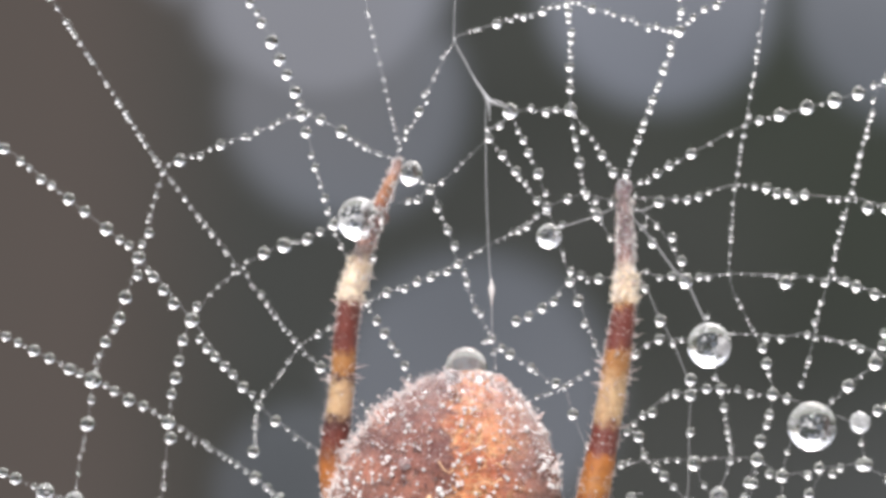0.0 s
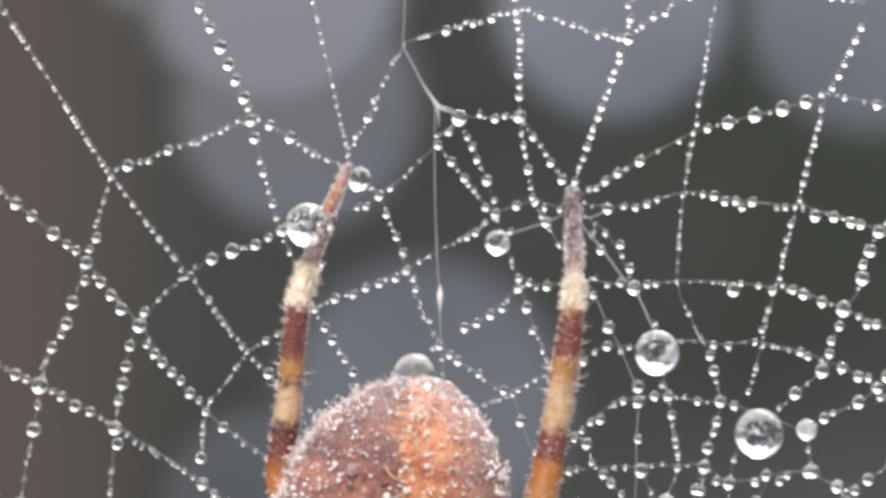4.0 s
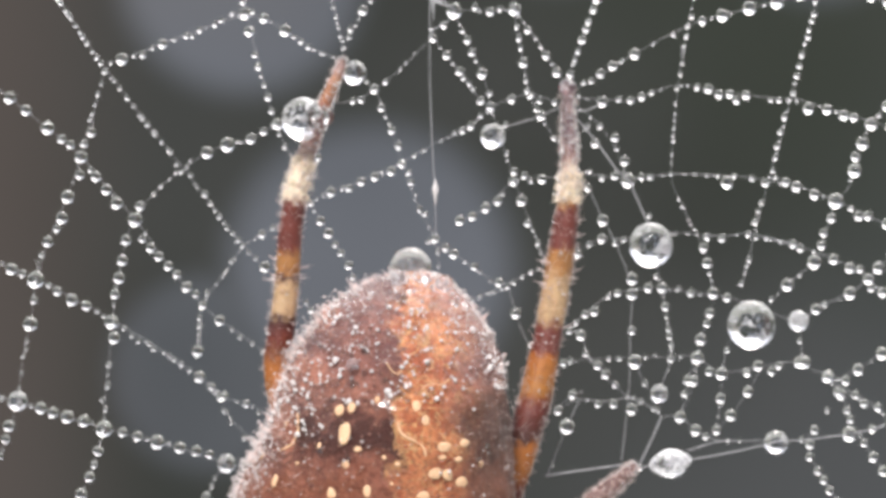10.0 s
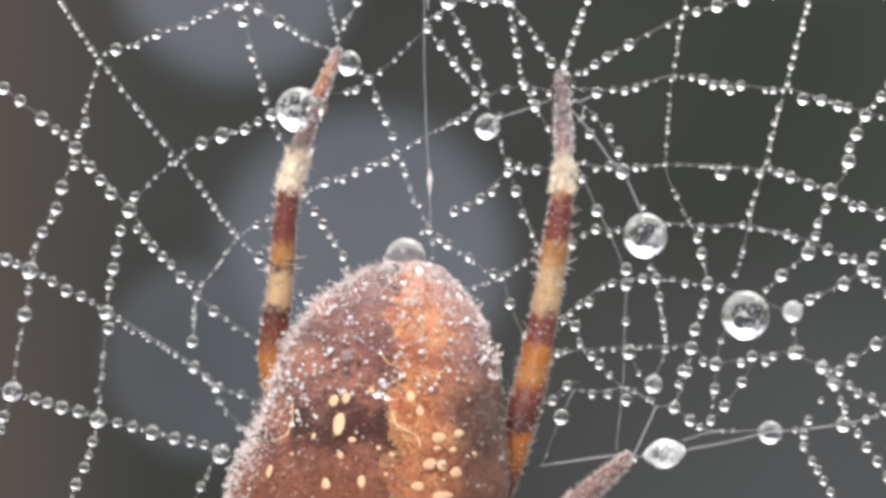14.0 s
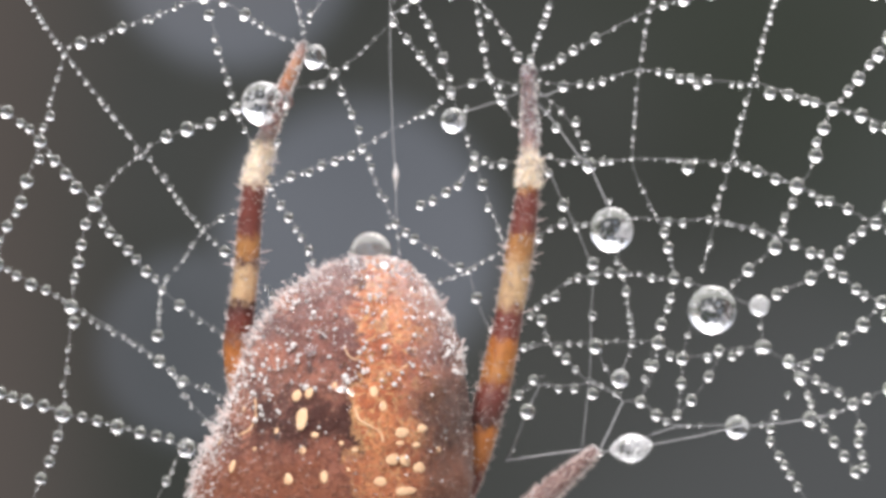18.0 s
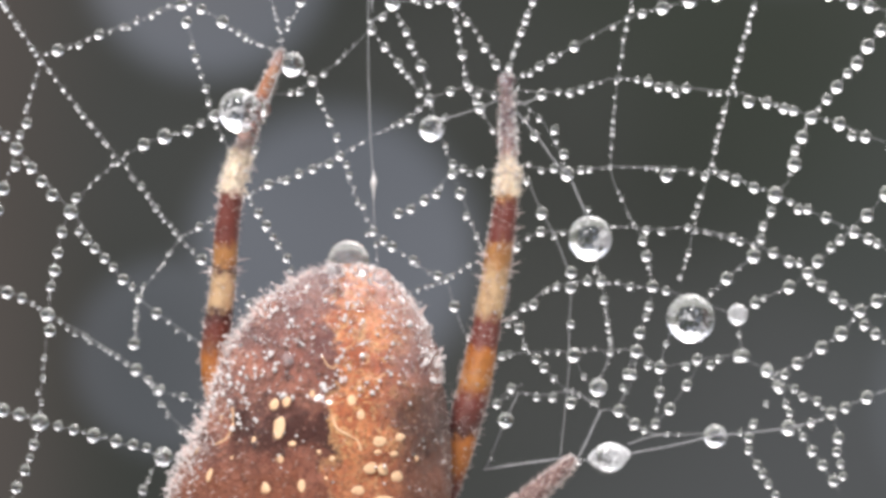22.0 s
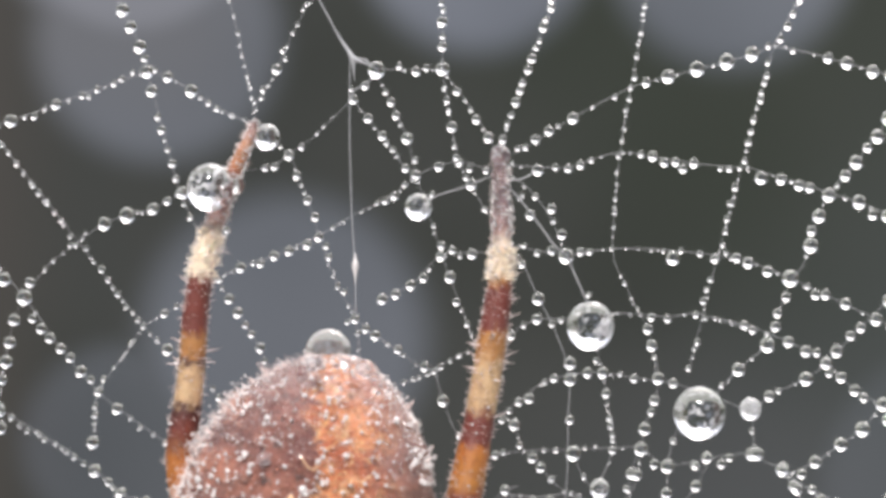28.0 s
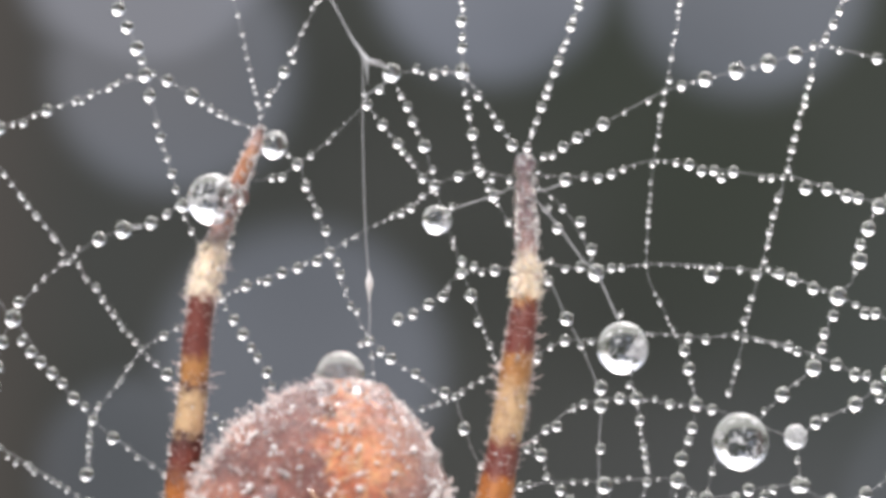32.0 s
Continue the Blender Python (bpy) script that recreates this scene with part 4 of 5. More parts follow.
strand("spiral_thread", 0.012, [(22.51, 1.05), (21.09, -0.68), (20.11, -1.80), (18.44, -3.46), (17.28, -4.64), (16.61, -5.15), (15.39, -5.72), (14.82, -6.18), (13.85, -5.86)],
       [(21.70, 0.03, 0.26), (21.09, -0.68, 0.24), (20.58, -1.29, 0.28), (20.11, -1.80, 0.32), (19.40, -2.57, 0.28), (18.44, -3.46, 0.22), (18.10, -3.73, 0.22), (17.63, -4.24, 0.26), (16.61, -5.15, 0.28), (15.69, -5.55, 0.16), (15.39, -5.72, 0.24)],
       mist=(0.44, 0.040, 0.080))
strand("silk_line", 0.014, [(6.62, -1.18), (7.16, -1.38), (7.70, -2.52), (8.12, -3.28), (8.72, -4.88), (8.70, -6.48), (8.68, -8.38), (8.42, -11.19)],
       [(7.16, -1.38, 0.18), (7.70, -2.52, 0.26), (8.76, -4.62, 0.26), (8.76, -5.16, 0.26), (8.76, -6.48, 0.20), (8.78, -9.29, 0.26)])
strand("spiral_thread", 0.011, [(6.52, -6.28), (7.08, -5.88), (7.92, -5.24), (9.34, -4.94), (10.88, -5.11), (12.18, -5.27), (12.72, -5.49)],
       [(6.52, -6.48, 0.16), (6.76, -6.18, 0.16), (7.08, -5.88, 0.18), (7.42, -5.78, 0.22), (7.92, -5.24, 0.12), (8.24, -5.12, 0.18), (9.34, -4.94, 0.22), (9.84, -4.94, 0.24), (10.42, -4.98, 0.14), (10.88, -5.13, 0.18), (11.68, -5.13, 0.26), (12.18, -5.29, 0.20), (9.62, -4.54, 0.16)],
       mist=(0.44, 0.040, 0.060))
strand("radial_thread", 0.009, [(9.62, -4.08), (9.84, -4.98), (10.00, -5.98), (10.20, -7.13), (10.12, -7.79), (9.72, -8.59)],
       [(9.96, -5.62, 0.20), (10.00, -5.98, 0.12), (10.08, -6.43, 0.14), (10.12, -6.69, 0.14), (10.18, -6.99, 0.14), (10.20, -7.15, 0.12)],
       mist=(0.32, 0.040, 0.060))
strand("radial_thread", 0.010, [(11.06, -3.02), (11.32, -3.52), (11.54, -4.43), (11.68, -5.13), (11.56, -5.85), (11.24, -6.79), (11.02, -8.19), (10.82, -8.89), (10.52, -9.43)],
       [(11.32, -3.50, 0.22), (11.46, -4.05, 0.24), (11.54, -4.43, 0.12), (11.56, -5.85, 0.22), (11.46, -6.23, 0.18), (11.24, -6.79, 0.26), (11.12, -7.45, 0.28), (10.98, -8.29, 0.24), (10.64, -8.75, 0.14)],
       mist=(0.36, 0.040, 0.060))
strand("spiral_thread", 0.010, [(6.08, -7.70), (7.12, -7.50), (8.88, -7.46), (10.32, -7.41), (11.12, -7.43), (11.88, -7.95), (12.92, -7.89), (13.72, -7.71), (14.84, -7.59)],
       [(6.32, -7.62, 0.18), (6.58, -7.54, 0.14), (7.92, -7.48, 0.12), (8.32, -7.48, 0.12), (8.88, -7.58, 0.30), (9.26, -7.42, 0.10), (9.62, -7.35, 0.08), (10.18, -7.49, 0.18), (10.52, -7.43, 0.08), (11.56, -7.95, 0.20), (12.00, -8.03, 0.28), (12.90, -7.99, 0.20), (13.32, -7.75, 0.24), (13.80, -7.95, 0.20), (14.08, -7.75, 0.18), (14.84, -7.63, 0.28)],
       mist=(0.44, 0.040, 0.060))
strand("spiral_thread", 0.010, [(6.22, -6.08), (6.94, -6.64), (7.16, -7.34), (7.82, -8.04), (8.52, -8.78), (9.62, -9.33), (9.82, -9.55)],
       [(6.94, -6.64, 0.24), (7.12, -7.30, 0.14), (7.54, -7.72, 0.22), (7.82, -8.04, 0.22), (8.18, -8.42, 0.16), (8.82, -8.89, 0.10), (9.56, -9.29, 0.12)],
       mist=(0.32, 0.040, 0.060))
strand("spiral_thread", 0.011, [(14.82, -6.14), (14.99, -7.63), (15.86, -8.14), (16.65, -8.80), (17.58, -9.28)],
       [(14.82, -6.86, 0.14), (14.99, -7.63, 0.28), (15.86, -8.14, 0.28), (16.23, -8.70, 0.24)],
       mist=(0.52, 0.040, 0.080))
strand("radial_thread", 0.009, [(12.73, -5.73), (12.19, -7.19), (12.03, -7.96), (11.98, -8.92), (11.84, -10.06)],
       [(12.19, -7.19, 0.14), (11.98, -8.92, 0.24), (11.84, -10.06, 0.22)],
       mist=(0.48, 0.040, 0.060))
strand("spiral_thread", 0.009, [(13.46, -7.77), (12.96, -8.68), (12.35, -9.53), (11.84, -10.06), (11.54, -10.34)],
       [(12.95, -8.03, 0.18), (12.96, -8.68, 0.24), (12.35, -9.53, 0.26)],
       mist=(0.48, 0.040, 0.060))
strand("spiral_thread", 0.009, [(11.01, -7.55), (10.81, -8.26), (10.71, -8.81), (10.52, -9.58)],
       [(10.81, -8.26, 0.24), (10.71, -8.81, 0.14)])
strand("spiral_thread", 0.009, [(8.87, -7.54), (9.25, -8.42), (9.69, -8.66), (10.10, -7.75), (10.22, -7.45)],
       [(9.25, -8.36, 0.14), (9.76, -8.75, 0.36)])
strand("spiral_thread", 0.011, [(5.94, -9.42), (6.65, -8.77), (7.05, -8.65)],
       [(6.65, -8.77, 0.22), (6.14, -9.32, 0.22)])
strand("spiral_thread", 0.012, [(5.94, -9.42), (6.85, -8.95), (7.66, -9.02), (8.88, -8.88), (9.29, -9.11), (9.86, -9.58)],
       [(7.56, -9.10, 0.16), (8.13, -9.10, 0.20), (9.09, -9.01, 0.12), (9.70, -9.34, 0.14)],
       mist=(0.48, 0.040, 0.060))
strand("silk_line", 0.016, [(6.91, -8.93), (6.45, -9.91), (5.74, -11.69)],
       [(6.45, -9.91, 0.32), (5.95, -11.29, 0.08)])
strand("silk_line", 0.026, [(5.68, -11.69), (7.27, -11.46), (8.85, -11.27)],
       [])
strand("silk_line", 0.029, [(9.86, -9.58), (9.40, -10.60), (9.06, -11.31)],
       [])
strand("spiral_thread", 0.015, [(9.86, -9.58), (10.52, -9.58), (11.09, -10.06), (11.85, -10.45), (13.59, -10.44)],
       [(10.52, -9.58, 0.26), (11.09, -10.06, 0.26), (11.44, -10.30, 0.16), (12.26, -10.45, 0.10), (12.67, -10.45, 0.08)])
strand("silk_line", 0.022, [(8.90, -11.41), (9.51, -11.35), (10.22, -11.26), (11.04, -11.12), (12.57, -10.84), (14.00, -10.52), (15.12, -10.43), (16.66, -10.23), (17.89, -9.97)],
       [(9.10, -11.43, 0.14), (16.66, -10.23, 0.32), (17.48, -10.03, 0.16), (14.92, -10.43, 0.14)])
strand("silk_line", 0.019, [(10.83, -10.81), (11.75, -10.51), (12.36, -10.45)],
       [])
strand("radial_thread", 0.011, [(15.43, -9.92), (15.12, -10.43), (15.23, -11.04), (15.65, -11.76), (16.17, -12.59), (16.70, -13.41)],
       [(15.39, -10.08, 0.20), (15.23, -10.59, 0.22), (15.23, -11.04, 0.20), (15.54, -11.56, 0.20), (15.75, -11.89, 0.20), (15.96, -12.28, 0.20), (16.23, -12.69, 0.20)],
       mist=(0.40, 0.040, 0.060))
strand("radial_thread", 0.012, [(15.82, -8.20), (16.34, -8.81), (16.70, -9.69)],
       [(15.82, -8.20, 0.26), (16.34, -8.81, 0.24), (16.56, -9.37, 0.18), (16.70, -9.69, 0.18), (15.84, -9.36, 0.14)],
       mist=(0.40, 0.040, 0.080))
strand("radial_thread", 0.013, [(16.03, -8.40), (16.86, -8.82), (17.69, -9.27), (18.21, -9.70), (19.50, -9.14), (21.82, -8.37)],
       [(16.86, -8.82, 0.20), (17.17, -9.12, 0.20), (17.69, -9.27, 0.20), (18.21, -9.70, 0.26), (18.72, -9.50, 0.24), (19.50, -9.14, 0.28)],
       mist=(0.40, 0.040, 0.080))
strand("spiral_thread", 0.012, [(15.99, -8.34), (16.95, -7.90), (17.81, -7.33), (18.53, -6.82), (19.20, -6.07), (19.81, -5.66), (21.75, -4.03)],
       [(16.50, -8.30, 0.22), (16.95, -7.90, 0.26), (17.81, -7.33, 0.28), (18.53, -6.82, 0.30), (19.81, -5.66, 0.28)],
       mist=(0.44, 0.040, 0.080))
strand("radial_thread", 0.012, [(16.98, -10.14), (17.54, -11.07), (18.55, -12.51)],
       [(17.19, -10.56, 0.18), (17.54, -11.07, 0.24), (17.92, -11.58, 0.24), (18.34, -12.16, 0.26)],
       mist=(0.44, 0.040, 0.080))
strand("radial_thread", 0.012, [(18.27, -9.74), (18.49, -10.60), (18.59, -11.79)],
       [(18.49, -10.60, 0.26), (18.43, -11.10, 0.22), (18.58, -11.55, 0.20), (18.67, -12.00, 0.20)],
       mist=(0.44, 0.040, 0.080))
strand("spiral_thread", 0.013, [(16.57, -10.35), (17.49, -10.05), (18.31, -9.74)],
       [(17.49, -10.05, 0.20)],
       mist=(0.52, 0.040, 0.080))
strand("spiral_thread", 0.012, [(12.61, 9.90), (13.42, 9.60), (14.42, 9.44), (15.63, 9.24), (16.84, 9.01)],
       [(13.46, 9.60, 0.20), (14.48, 9.44, 0.20), (14.93, 9.40, 0.18), (15.63, 9.24, 0.18), (16.03, 9.24, 0.16)],
       mist=(0.44, 0.040, 0.080))

# the beads that hang closest together near the spider are things, the small ones one sheet of dew
for x, y, z, r in beads:
    drop(x, y, z, r * (0.75 + min(0.19, max(0.0, r - 0.22))), random.uniform(0.97, 1.06))
tagged(grains("fine_dew", fine_beads, WATER, None, "fine beads of dew strung along the silk threads"), category="dew")

drop(-2.94, -1.25, 1.05, 0.76, 1.0, "large clear dew drop against a banded spider leg")
drop(-1.14, -0.20, 2.68, 0.41, 1.05)
drop(9.42, 0.00, -3.42, 0.78, 1.03)
drop(13.06, 0.00, -6.29, 0.86, 1.02)
drop(14.76, 0.00, -6.15, 0.36, 1.05, "milky dew drop beside a large clear one").data = DULL_BALL
drop(14.00, 0.00, -10.52, 0.43, 0.95)
bm = bmesh.new()
bmesh.ops.create_uvsphere(bm, u_segments=32, v_segments=24, radius=1.0, matrix=Matrix.Rotation(radians(90), 4, "Y"))
for v in bm.verts:
    ends = abs(v.co.x) ** 5
    v.co = Vector((v.co.x * (0.62 + 0.16 * ends), v.co.y * 0.54, v.co.z * (0.54 if v.co.z < 0 else 0.5))) * MM
oval = finish("water_drop", bm, MILKY)
oval.location = Vector((10.18, 0.00, -11.25)) * MM
oval.rotation_euler = (0, radians(-9), 0)
tagged(oval, "milky oval dew drop drawn out along a thick silk line", "water drop", "dew drops on the web")
drop(-2.09, -1.10, 1.11, 0.22, 1.3)
tip = "clear dew drop on the tip of a spider leg"
drop(6.36, -0.46, 2.16, 0.32, 1.0, tip)
for x, y, z, r in ((6.62, -0.42, 1.62, 0.15), (6.2, -0.5, 1.5, 0.13), (6.55, -0.62, 1.12, 0.12), (6.18, -0.6, 0.86, 0.11), (6.66, -0.62, 0.62, 0.13), (6.3, -0.72, 0.34, 0.11), (6.72, -0.72, 0.1, 0.12), (6.12, -0.74, 0.02, 0.1),
                   (-2.46, -1.0, 0.2, 0.13), (-2.86, -1.15, 0.12, 0.11), (-2.42, -0.95, -0.3, 0.11), (-3.12, -1.1, -0.28, 0.12)):
    drop(x, y, z, r, 1.0, "small clear dew drop caught in the hairs of a leg")

# small wet spindle on the upright line, and the flared knot where three lines meet
bm = bmesh.new()
mid = Vector((1.72, 0.00, -1.54))
line = [mid + Vector((0, 0, 0.5 - 0.1 * k)) for k in range(11)]
part("silk_knot", tube(bm, line, [0.018, 0.03, 0.06, 0.1, 0.115, 0.1, 0.075, 0.05, 0.035, 0.025, 0.018], 10), GLINT_DEW, web, "bright wet knot on a silk line")
bm = bmesh.new()
mid = Vector((1.62, 0.00, 5.24))
for way, long in ((Vector((-0.52, 0, 0.85)), 1.1), (Vector((0.93, 0, -0.36)), 0.75), (Vector((0.06, 0, -1.0)), 0.7)):
    tube(bm, [mid + way * long * k / 8 for k in range(9)], [0.012 + 0.1 * (1 - k / 8) ** 2.2 for k in range(9)], 8)
part("silk_knot", bm, SILK, web, "flared white knot where three silk lines meet")

# ---- the spider ----
spider = tagged(new("spider"), "brown and orange dew-covered garden spider hanging in its web", "spider")
# abdomen rings: height, middle, half width, depth of the middle, half depth
RINGS = [
    (-4.20, 0.66, 0.34, -2.20, 0.30),
    (-4.42, 0.68, 1.10, -2.30, 1.10),
    (-4.80, 0.59, 1.73, -2.50, 1.80),
    (-5.36, 0.43, 2.44, -2.80, 2.50),
    (-6.11, 0.31, 3.01, -3.10, 3.00),
    (-7.05, 0.21, 3.50, -3.40, 3.40),
    (-8.19, 0.13, 3.84, -3.60, 3.80),
    (-9.32, 0.02, 4.07, -3.80, 4.00),
    (-10.46, -0.27, 4.43, -3.90, 4.20),
    (-11.60, -0.50, 4.68, -4.00, 4.30),
    (-13.15, -0.66, 4.66, -4.00, 4.20),
    (-15.13, -0.48, 4.24, -3.80, 3.70),
    (-16.97, -0.48, 2.91, -3.40, 2.60),
    (-18.00, -0.49, 1.17, -3.20, 0.90),
]


def ring_at(z):
    r = RINGS
    if z >= r[0][0]:
        return r[0]
    for a, b in zip(r, r[1:]):
        if z >= b[0]:
            t = (a[0] - z) / (a[0] - b[0])
            return tuple(p + (q - p) * t for p, q in zip(a, b))
    return r[-1]


def lump_at(p):
    """How far the skin swells out of its smooth rings."""
    return 0.16 * noise.noise(p * 0.8) + 0.09 * noise.noise(p * 2.2)


def skin_point(x, z):
    """Where the abdomen's near side lies, and its normal there."""
    def y_at(x, z):
        zz, xc, hw, yc, hd = ring_at(z)
        return yc - hd * math.sqrt(max(0.0, 1 - ((x - xc) / hw) ** 2))
    e = 0.05
    y = y_at(x, z)
    zz, xc, hw, yc, hd = ring_at(z)
    p = Vector((x, y, z))
    p += Vector(((x - xc) / hw, (y - yc) / hd, 0)) * lump_at(p)
    nrm = Vector(((y_at(x + e, z) - y_at(x - e, z)) / (2 * e), -1, (y_at(x, z + e) - y_at(x, z - e)) / (2 * e)))
    return p, nrm.normalized()


bm = bmesh.new()
levels = [RINGS[0][0] + (RINGS[-1][0] - RINGS[0][0]) * (k / 70) ** 1.25 for k in range(71)]
rings = []
for z in levels:
    zz, xc, hw, yc, hd = ring_at(z)
    row = []
    for k in range(72):
        a = 2 * math.pi * k / 72
        p = Vector((xc + hw * math.cos(a), yc + hd * math.sin(a), z))
        p += Vector((math.cos(a), math.sin(a), 0)) * lump_at(p)
        row.append(bm.verts.new(p * MM))
    rings.append(row)
for a, b in zip(rings, rings[1:]):
    for k in range(72):
        bm.faces.new((a[k], b[k], b[(k + 1) % 72], a[(k + 1) % 72]))
bm.faces.new(rings[0])
bm.faces.new(rings[-1][::-1])
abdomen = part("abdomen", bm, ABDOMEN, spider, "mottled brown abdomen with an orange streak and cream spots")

# cream spots of the marking: x, z, half width, half height in mm
SPOTS = [
    (-1.53, -9.07, 0.2, 0.42),
    (-1.67, -8.39, 0.16, 0.2),
    (-1.29, -8.28, 0.14, 0.2),
    (-0.50, -8.03, 0.09, 0.14),
    (0.79, -8.22, 0.15, 0.18),
    (1.05, -8.66, 0.17, 0.19),
    (1.69, -9.55, 0.25, 0.17),
    (2.37, -9.48, 0.2, 0.14),
    (1.38, -10.36, 0.25, 0.21),
    (1.82, -10.45, 0.2, 0.19),
    (2.26, -10.73, 0.24, 0.17),
    (1.64, -9.88, 0.16, 0.09),
    (2.15, -9.98, 0.16, 0.09),
    (-3.79, -10.75, 0.13, 0.23),
    (-1.51, -10.06, 0.12, 0.13),
    (-1.97, -10.96, 0.15, 0.2),
    (-0.82, -10.86, 0.13, 0.21),
    (0.99, -11.07, 0.22, 0.16),
    (1.78, -11.41, 0.4, 0.14),
    (-3.47, -9.00, 0.11, 0.12),
    (-2.38, -9.54, 0.09, 0.12),
    (-1.14, -9.59, 0.13, 0.1),
    (-0.27, -9.83, 0.08, 0.08),
    (0.17, -10.04, 0.1, 0.07),
    (-3.48, -11.93, 0.14, 0.2),
    (-0.05, -10.66, 0.09, 0.08),
    (-3.11, -10.13, 0.09, 0.1),
    (-4.30, -10.17, 0.07, 0.14),
    (2.92, -10.22, 0.1, 0.1),
]
for x, z, w, h in SPOTS:
    p, nrm = skin_point(x, z)
    bm = bmesh.new()
    bmesh.ops.create_icosphere(bm, subdivisions=3, radius=1.0)
    turn = nrm.to_track_quat("Z", "Y").to_matrix()
    for v in bm.verts:
        k = 1 + 0.2 * noise.noise(v.co * 1.3 + Vector((x, z, 0)))
        v.co = (p + turn @ Vector((v.co.x * w * k, v.co.y * h * k, v.co.z * 0.04))) * MM
    part("cream_spot", bm, CREAM, abdomen, "cream spot of the marking")

# wavy cream edge of the streak
for nodes in ([(0.17, -8.68), (0.23, -8.93), (0.37, -9.14), (0.68, -9.30), (0.99, -9.51), (1.07, -9.80)],
              [(-3.04, -8.62), (-3.06, -8.91), (-3.11, -9.23), (-3.33, -9.63), (-3.73, -9.86)],
              [(-0.14, -6.88), (0.01, -7.13), (0.23, -7.24), (0.34, -7.06)],
              [(0.99, -7.72), (1.27, -7.54), (1.60, -7.62), (1.85, -7.44)]):
    line = spline([skin_point(*k)[0] for k in nodes], 0.08)
    wide = 0.042 if nodes[0][1] < -8 else 0.022
    bm = tube(bmesh.new(), line, [wide * (1 + 0.6 * noise.noise(k * 3)) for k in line], 8)
    part("pale_line", bm, CREAM, abdomen, "wavy cream line edging the streak")

# dew and hair on the abdomen
fringe, tips = [], []
z_top, z_low = RINGS[0][0], RINGS[9][0] - 1.0
white, clear = [], []
for count, least, most, upper_only, kind in ((420, 0.014, 0.034, 0.5, "rim"), (330, 0.026, 0.058, 0.92, "white"), (190, 0.05, 0.095, 0.95, "white"), (28, 0.08, 0.12, 0.97, "white"), (260, 0.045, 0.1, 0.92, "clear")):
    made = 0
    while made < count:
        u = random.random()
        z = z_top + (z_low - z_top) * u
        zz, xc, hw, yc, hd = ring_at(z)
        a = random.uniform(-1.75, 1.75)
        side = abs(math.sin(a)) ** 8
        clump = noise.noise((a * 3.0, z * 1.2, 4.0))
        keep = (1.0 if u < 0.47 else 1.0 - upper_only) * (0.6 + 0.8 * clump) * (0.25 + side if kind == "rim" else 0.9)
        if kind == "white" and 0.3 < u < 0.6 and -1.5 < a < -0.6:  # the pale side stays wet further down
            keep = 0.8
        if kind == "white" and a > 0.2 and random.random() < 0.35:  # and is the wetter one
            keep *= 0.4
        if a > 1.0 and u > 0.45:  # the other flank is bare low down
            keep *= 0.15
        if random.random() > keep:
            continue
        out = Vector((math.sin(a), -math.cos(a) * hw / max(hd, 0.1), 0.5 - u)).normalized()
        r = least + (most - least) * random.random() ** 1.7
        lift = r * 0.3 + (random.random() ** 2 * 0.2 if kind == "rim" and side > 0.4 else 0.0) + 0.06
        p = Vector((xc + hw * math.sin(a), yc - hd * math.cos(a), z)) + out * lift
        (clear if kind == "clear" else white).append((p.x, p.y, p.z, r))
        made += 1
for k in range(300):  # the furred shoulder
    z = random.uniform(RINGS[9][0] - 0.6, RINGS[7][0])
    zz, xc, hw, yc, hd = ring_at(z)
    a = -random.uniform(0.95, 1.7)
    d = random.uniform(0.02, 0.3)
    white.append((xc + (hw + d) * math.sin(a), yc - (hd + d) * math.cos(a), z, random.uniform(0.018, 0.045)))
grains("abdomen_dew", white, GLINT_DEW, abdomen, "tiny dew droplets on the abdomen, coloured white for glints")
grains("abdomen_dew", clear, WATER, abdomen, "tiny clear dew droplets on the abdomen")
# tufts of wet hair standing off the flanks
for k in range(34):
    a = random.choice((-1, -1, -1, 1)) * random.uniform(1.25, 1.65)
    z = z_top + (z_low - z_top) * random.uniform(0.02, 0.75 if a < 0 else 0.4)
    zz, xc, hw, yc, hd = ring_at(z)
    root = Vector((xc + hw * math.sin(a), yc - hd * math.cos(a), z))
    lead = Vector((math.sin(a) * 0.8, -0.25, random.uniform(0.4, 1.0))).normalized()
    long = random.uniform(0.25, 0.55)
    for q in range(9):
        foot = root + Vector([random.uniform(-0.11, 0.11) for w in range(3)])
        tip = root + lead * long * random.uniform(0.7, 1.05) + Vector([random.uniform(-0.04, 0.04) for w in range(3)])
        fringe.append((foot, tip, 0.026))
    for q in range(5):
        p = root + lead * long * random.random() + Vector([random.uniform(-0.06, 0.06) for w in range(3)])
        tips.append((p.x, p.y, p.z, random.uniform(0.025, 0.05)))
while len(fringe) < 1900:
    u = random.random()
    z = z_top + (z_low - z_top) * u
    zz, xc, hw, yc, hd = ring_at(z)
    a = random.uniform(-1.9, 1.9)
    if random.random() > (0.10 + abs(math.sin(a)) ** 8 + (0.6 if u < 0.1 else 0)) * (0.25 if a > 0 and u > 0.45 else 1):
        continue
    p = Vector((xc + hw * math.sin(a), yc - hd * math.cos(a), z))
    out = Vector((math.sin(a), -math.cos(a), 0.9 - 1.6 * u if u < 0.5 else 0.1)).normalized()
    way = (out + Vector((random.uniform(-0.6, 0.6), random.uniform(-0.5, 0.5), random.uniform(-0.5, 0.5)))).normalized()
    long = random.uniform(0.12, 0.3) if random.random() < 0.8 else random.uniform(0.3, 0.5)
    tip = p + way * long * (0.6 if a > 0 else 1.0)
    fringe.append((p, tip, 0.014))
    if random.random() < (0.14 if a > 0 else 0.28):
        tips.append((tip.x, tip.y, tip.z, random.uniform(0.016, 0.042)))
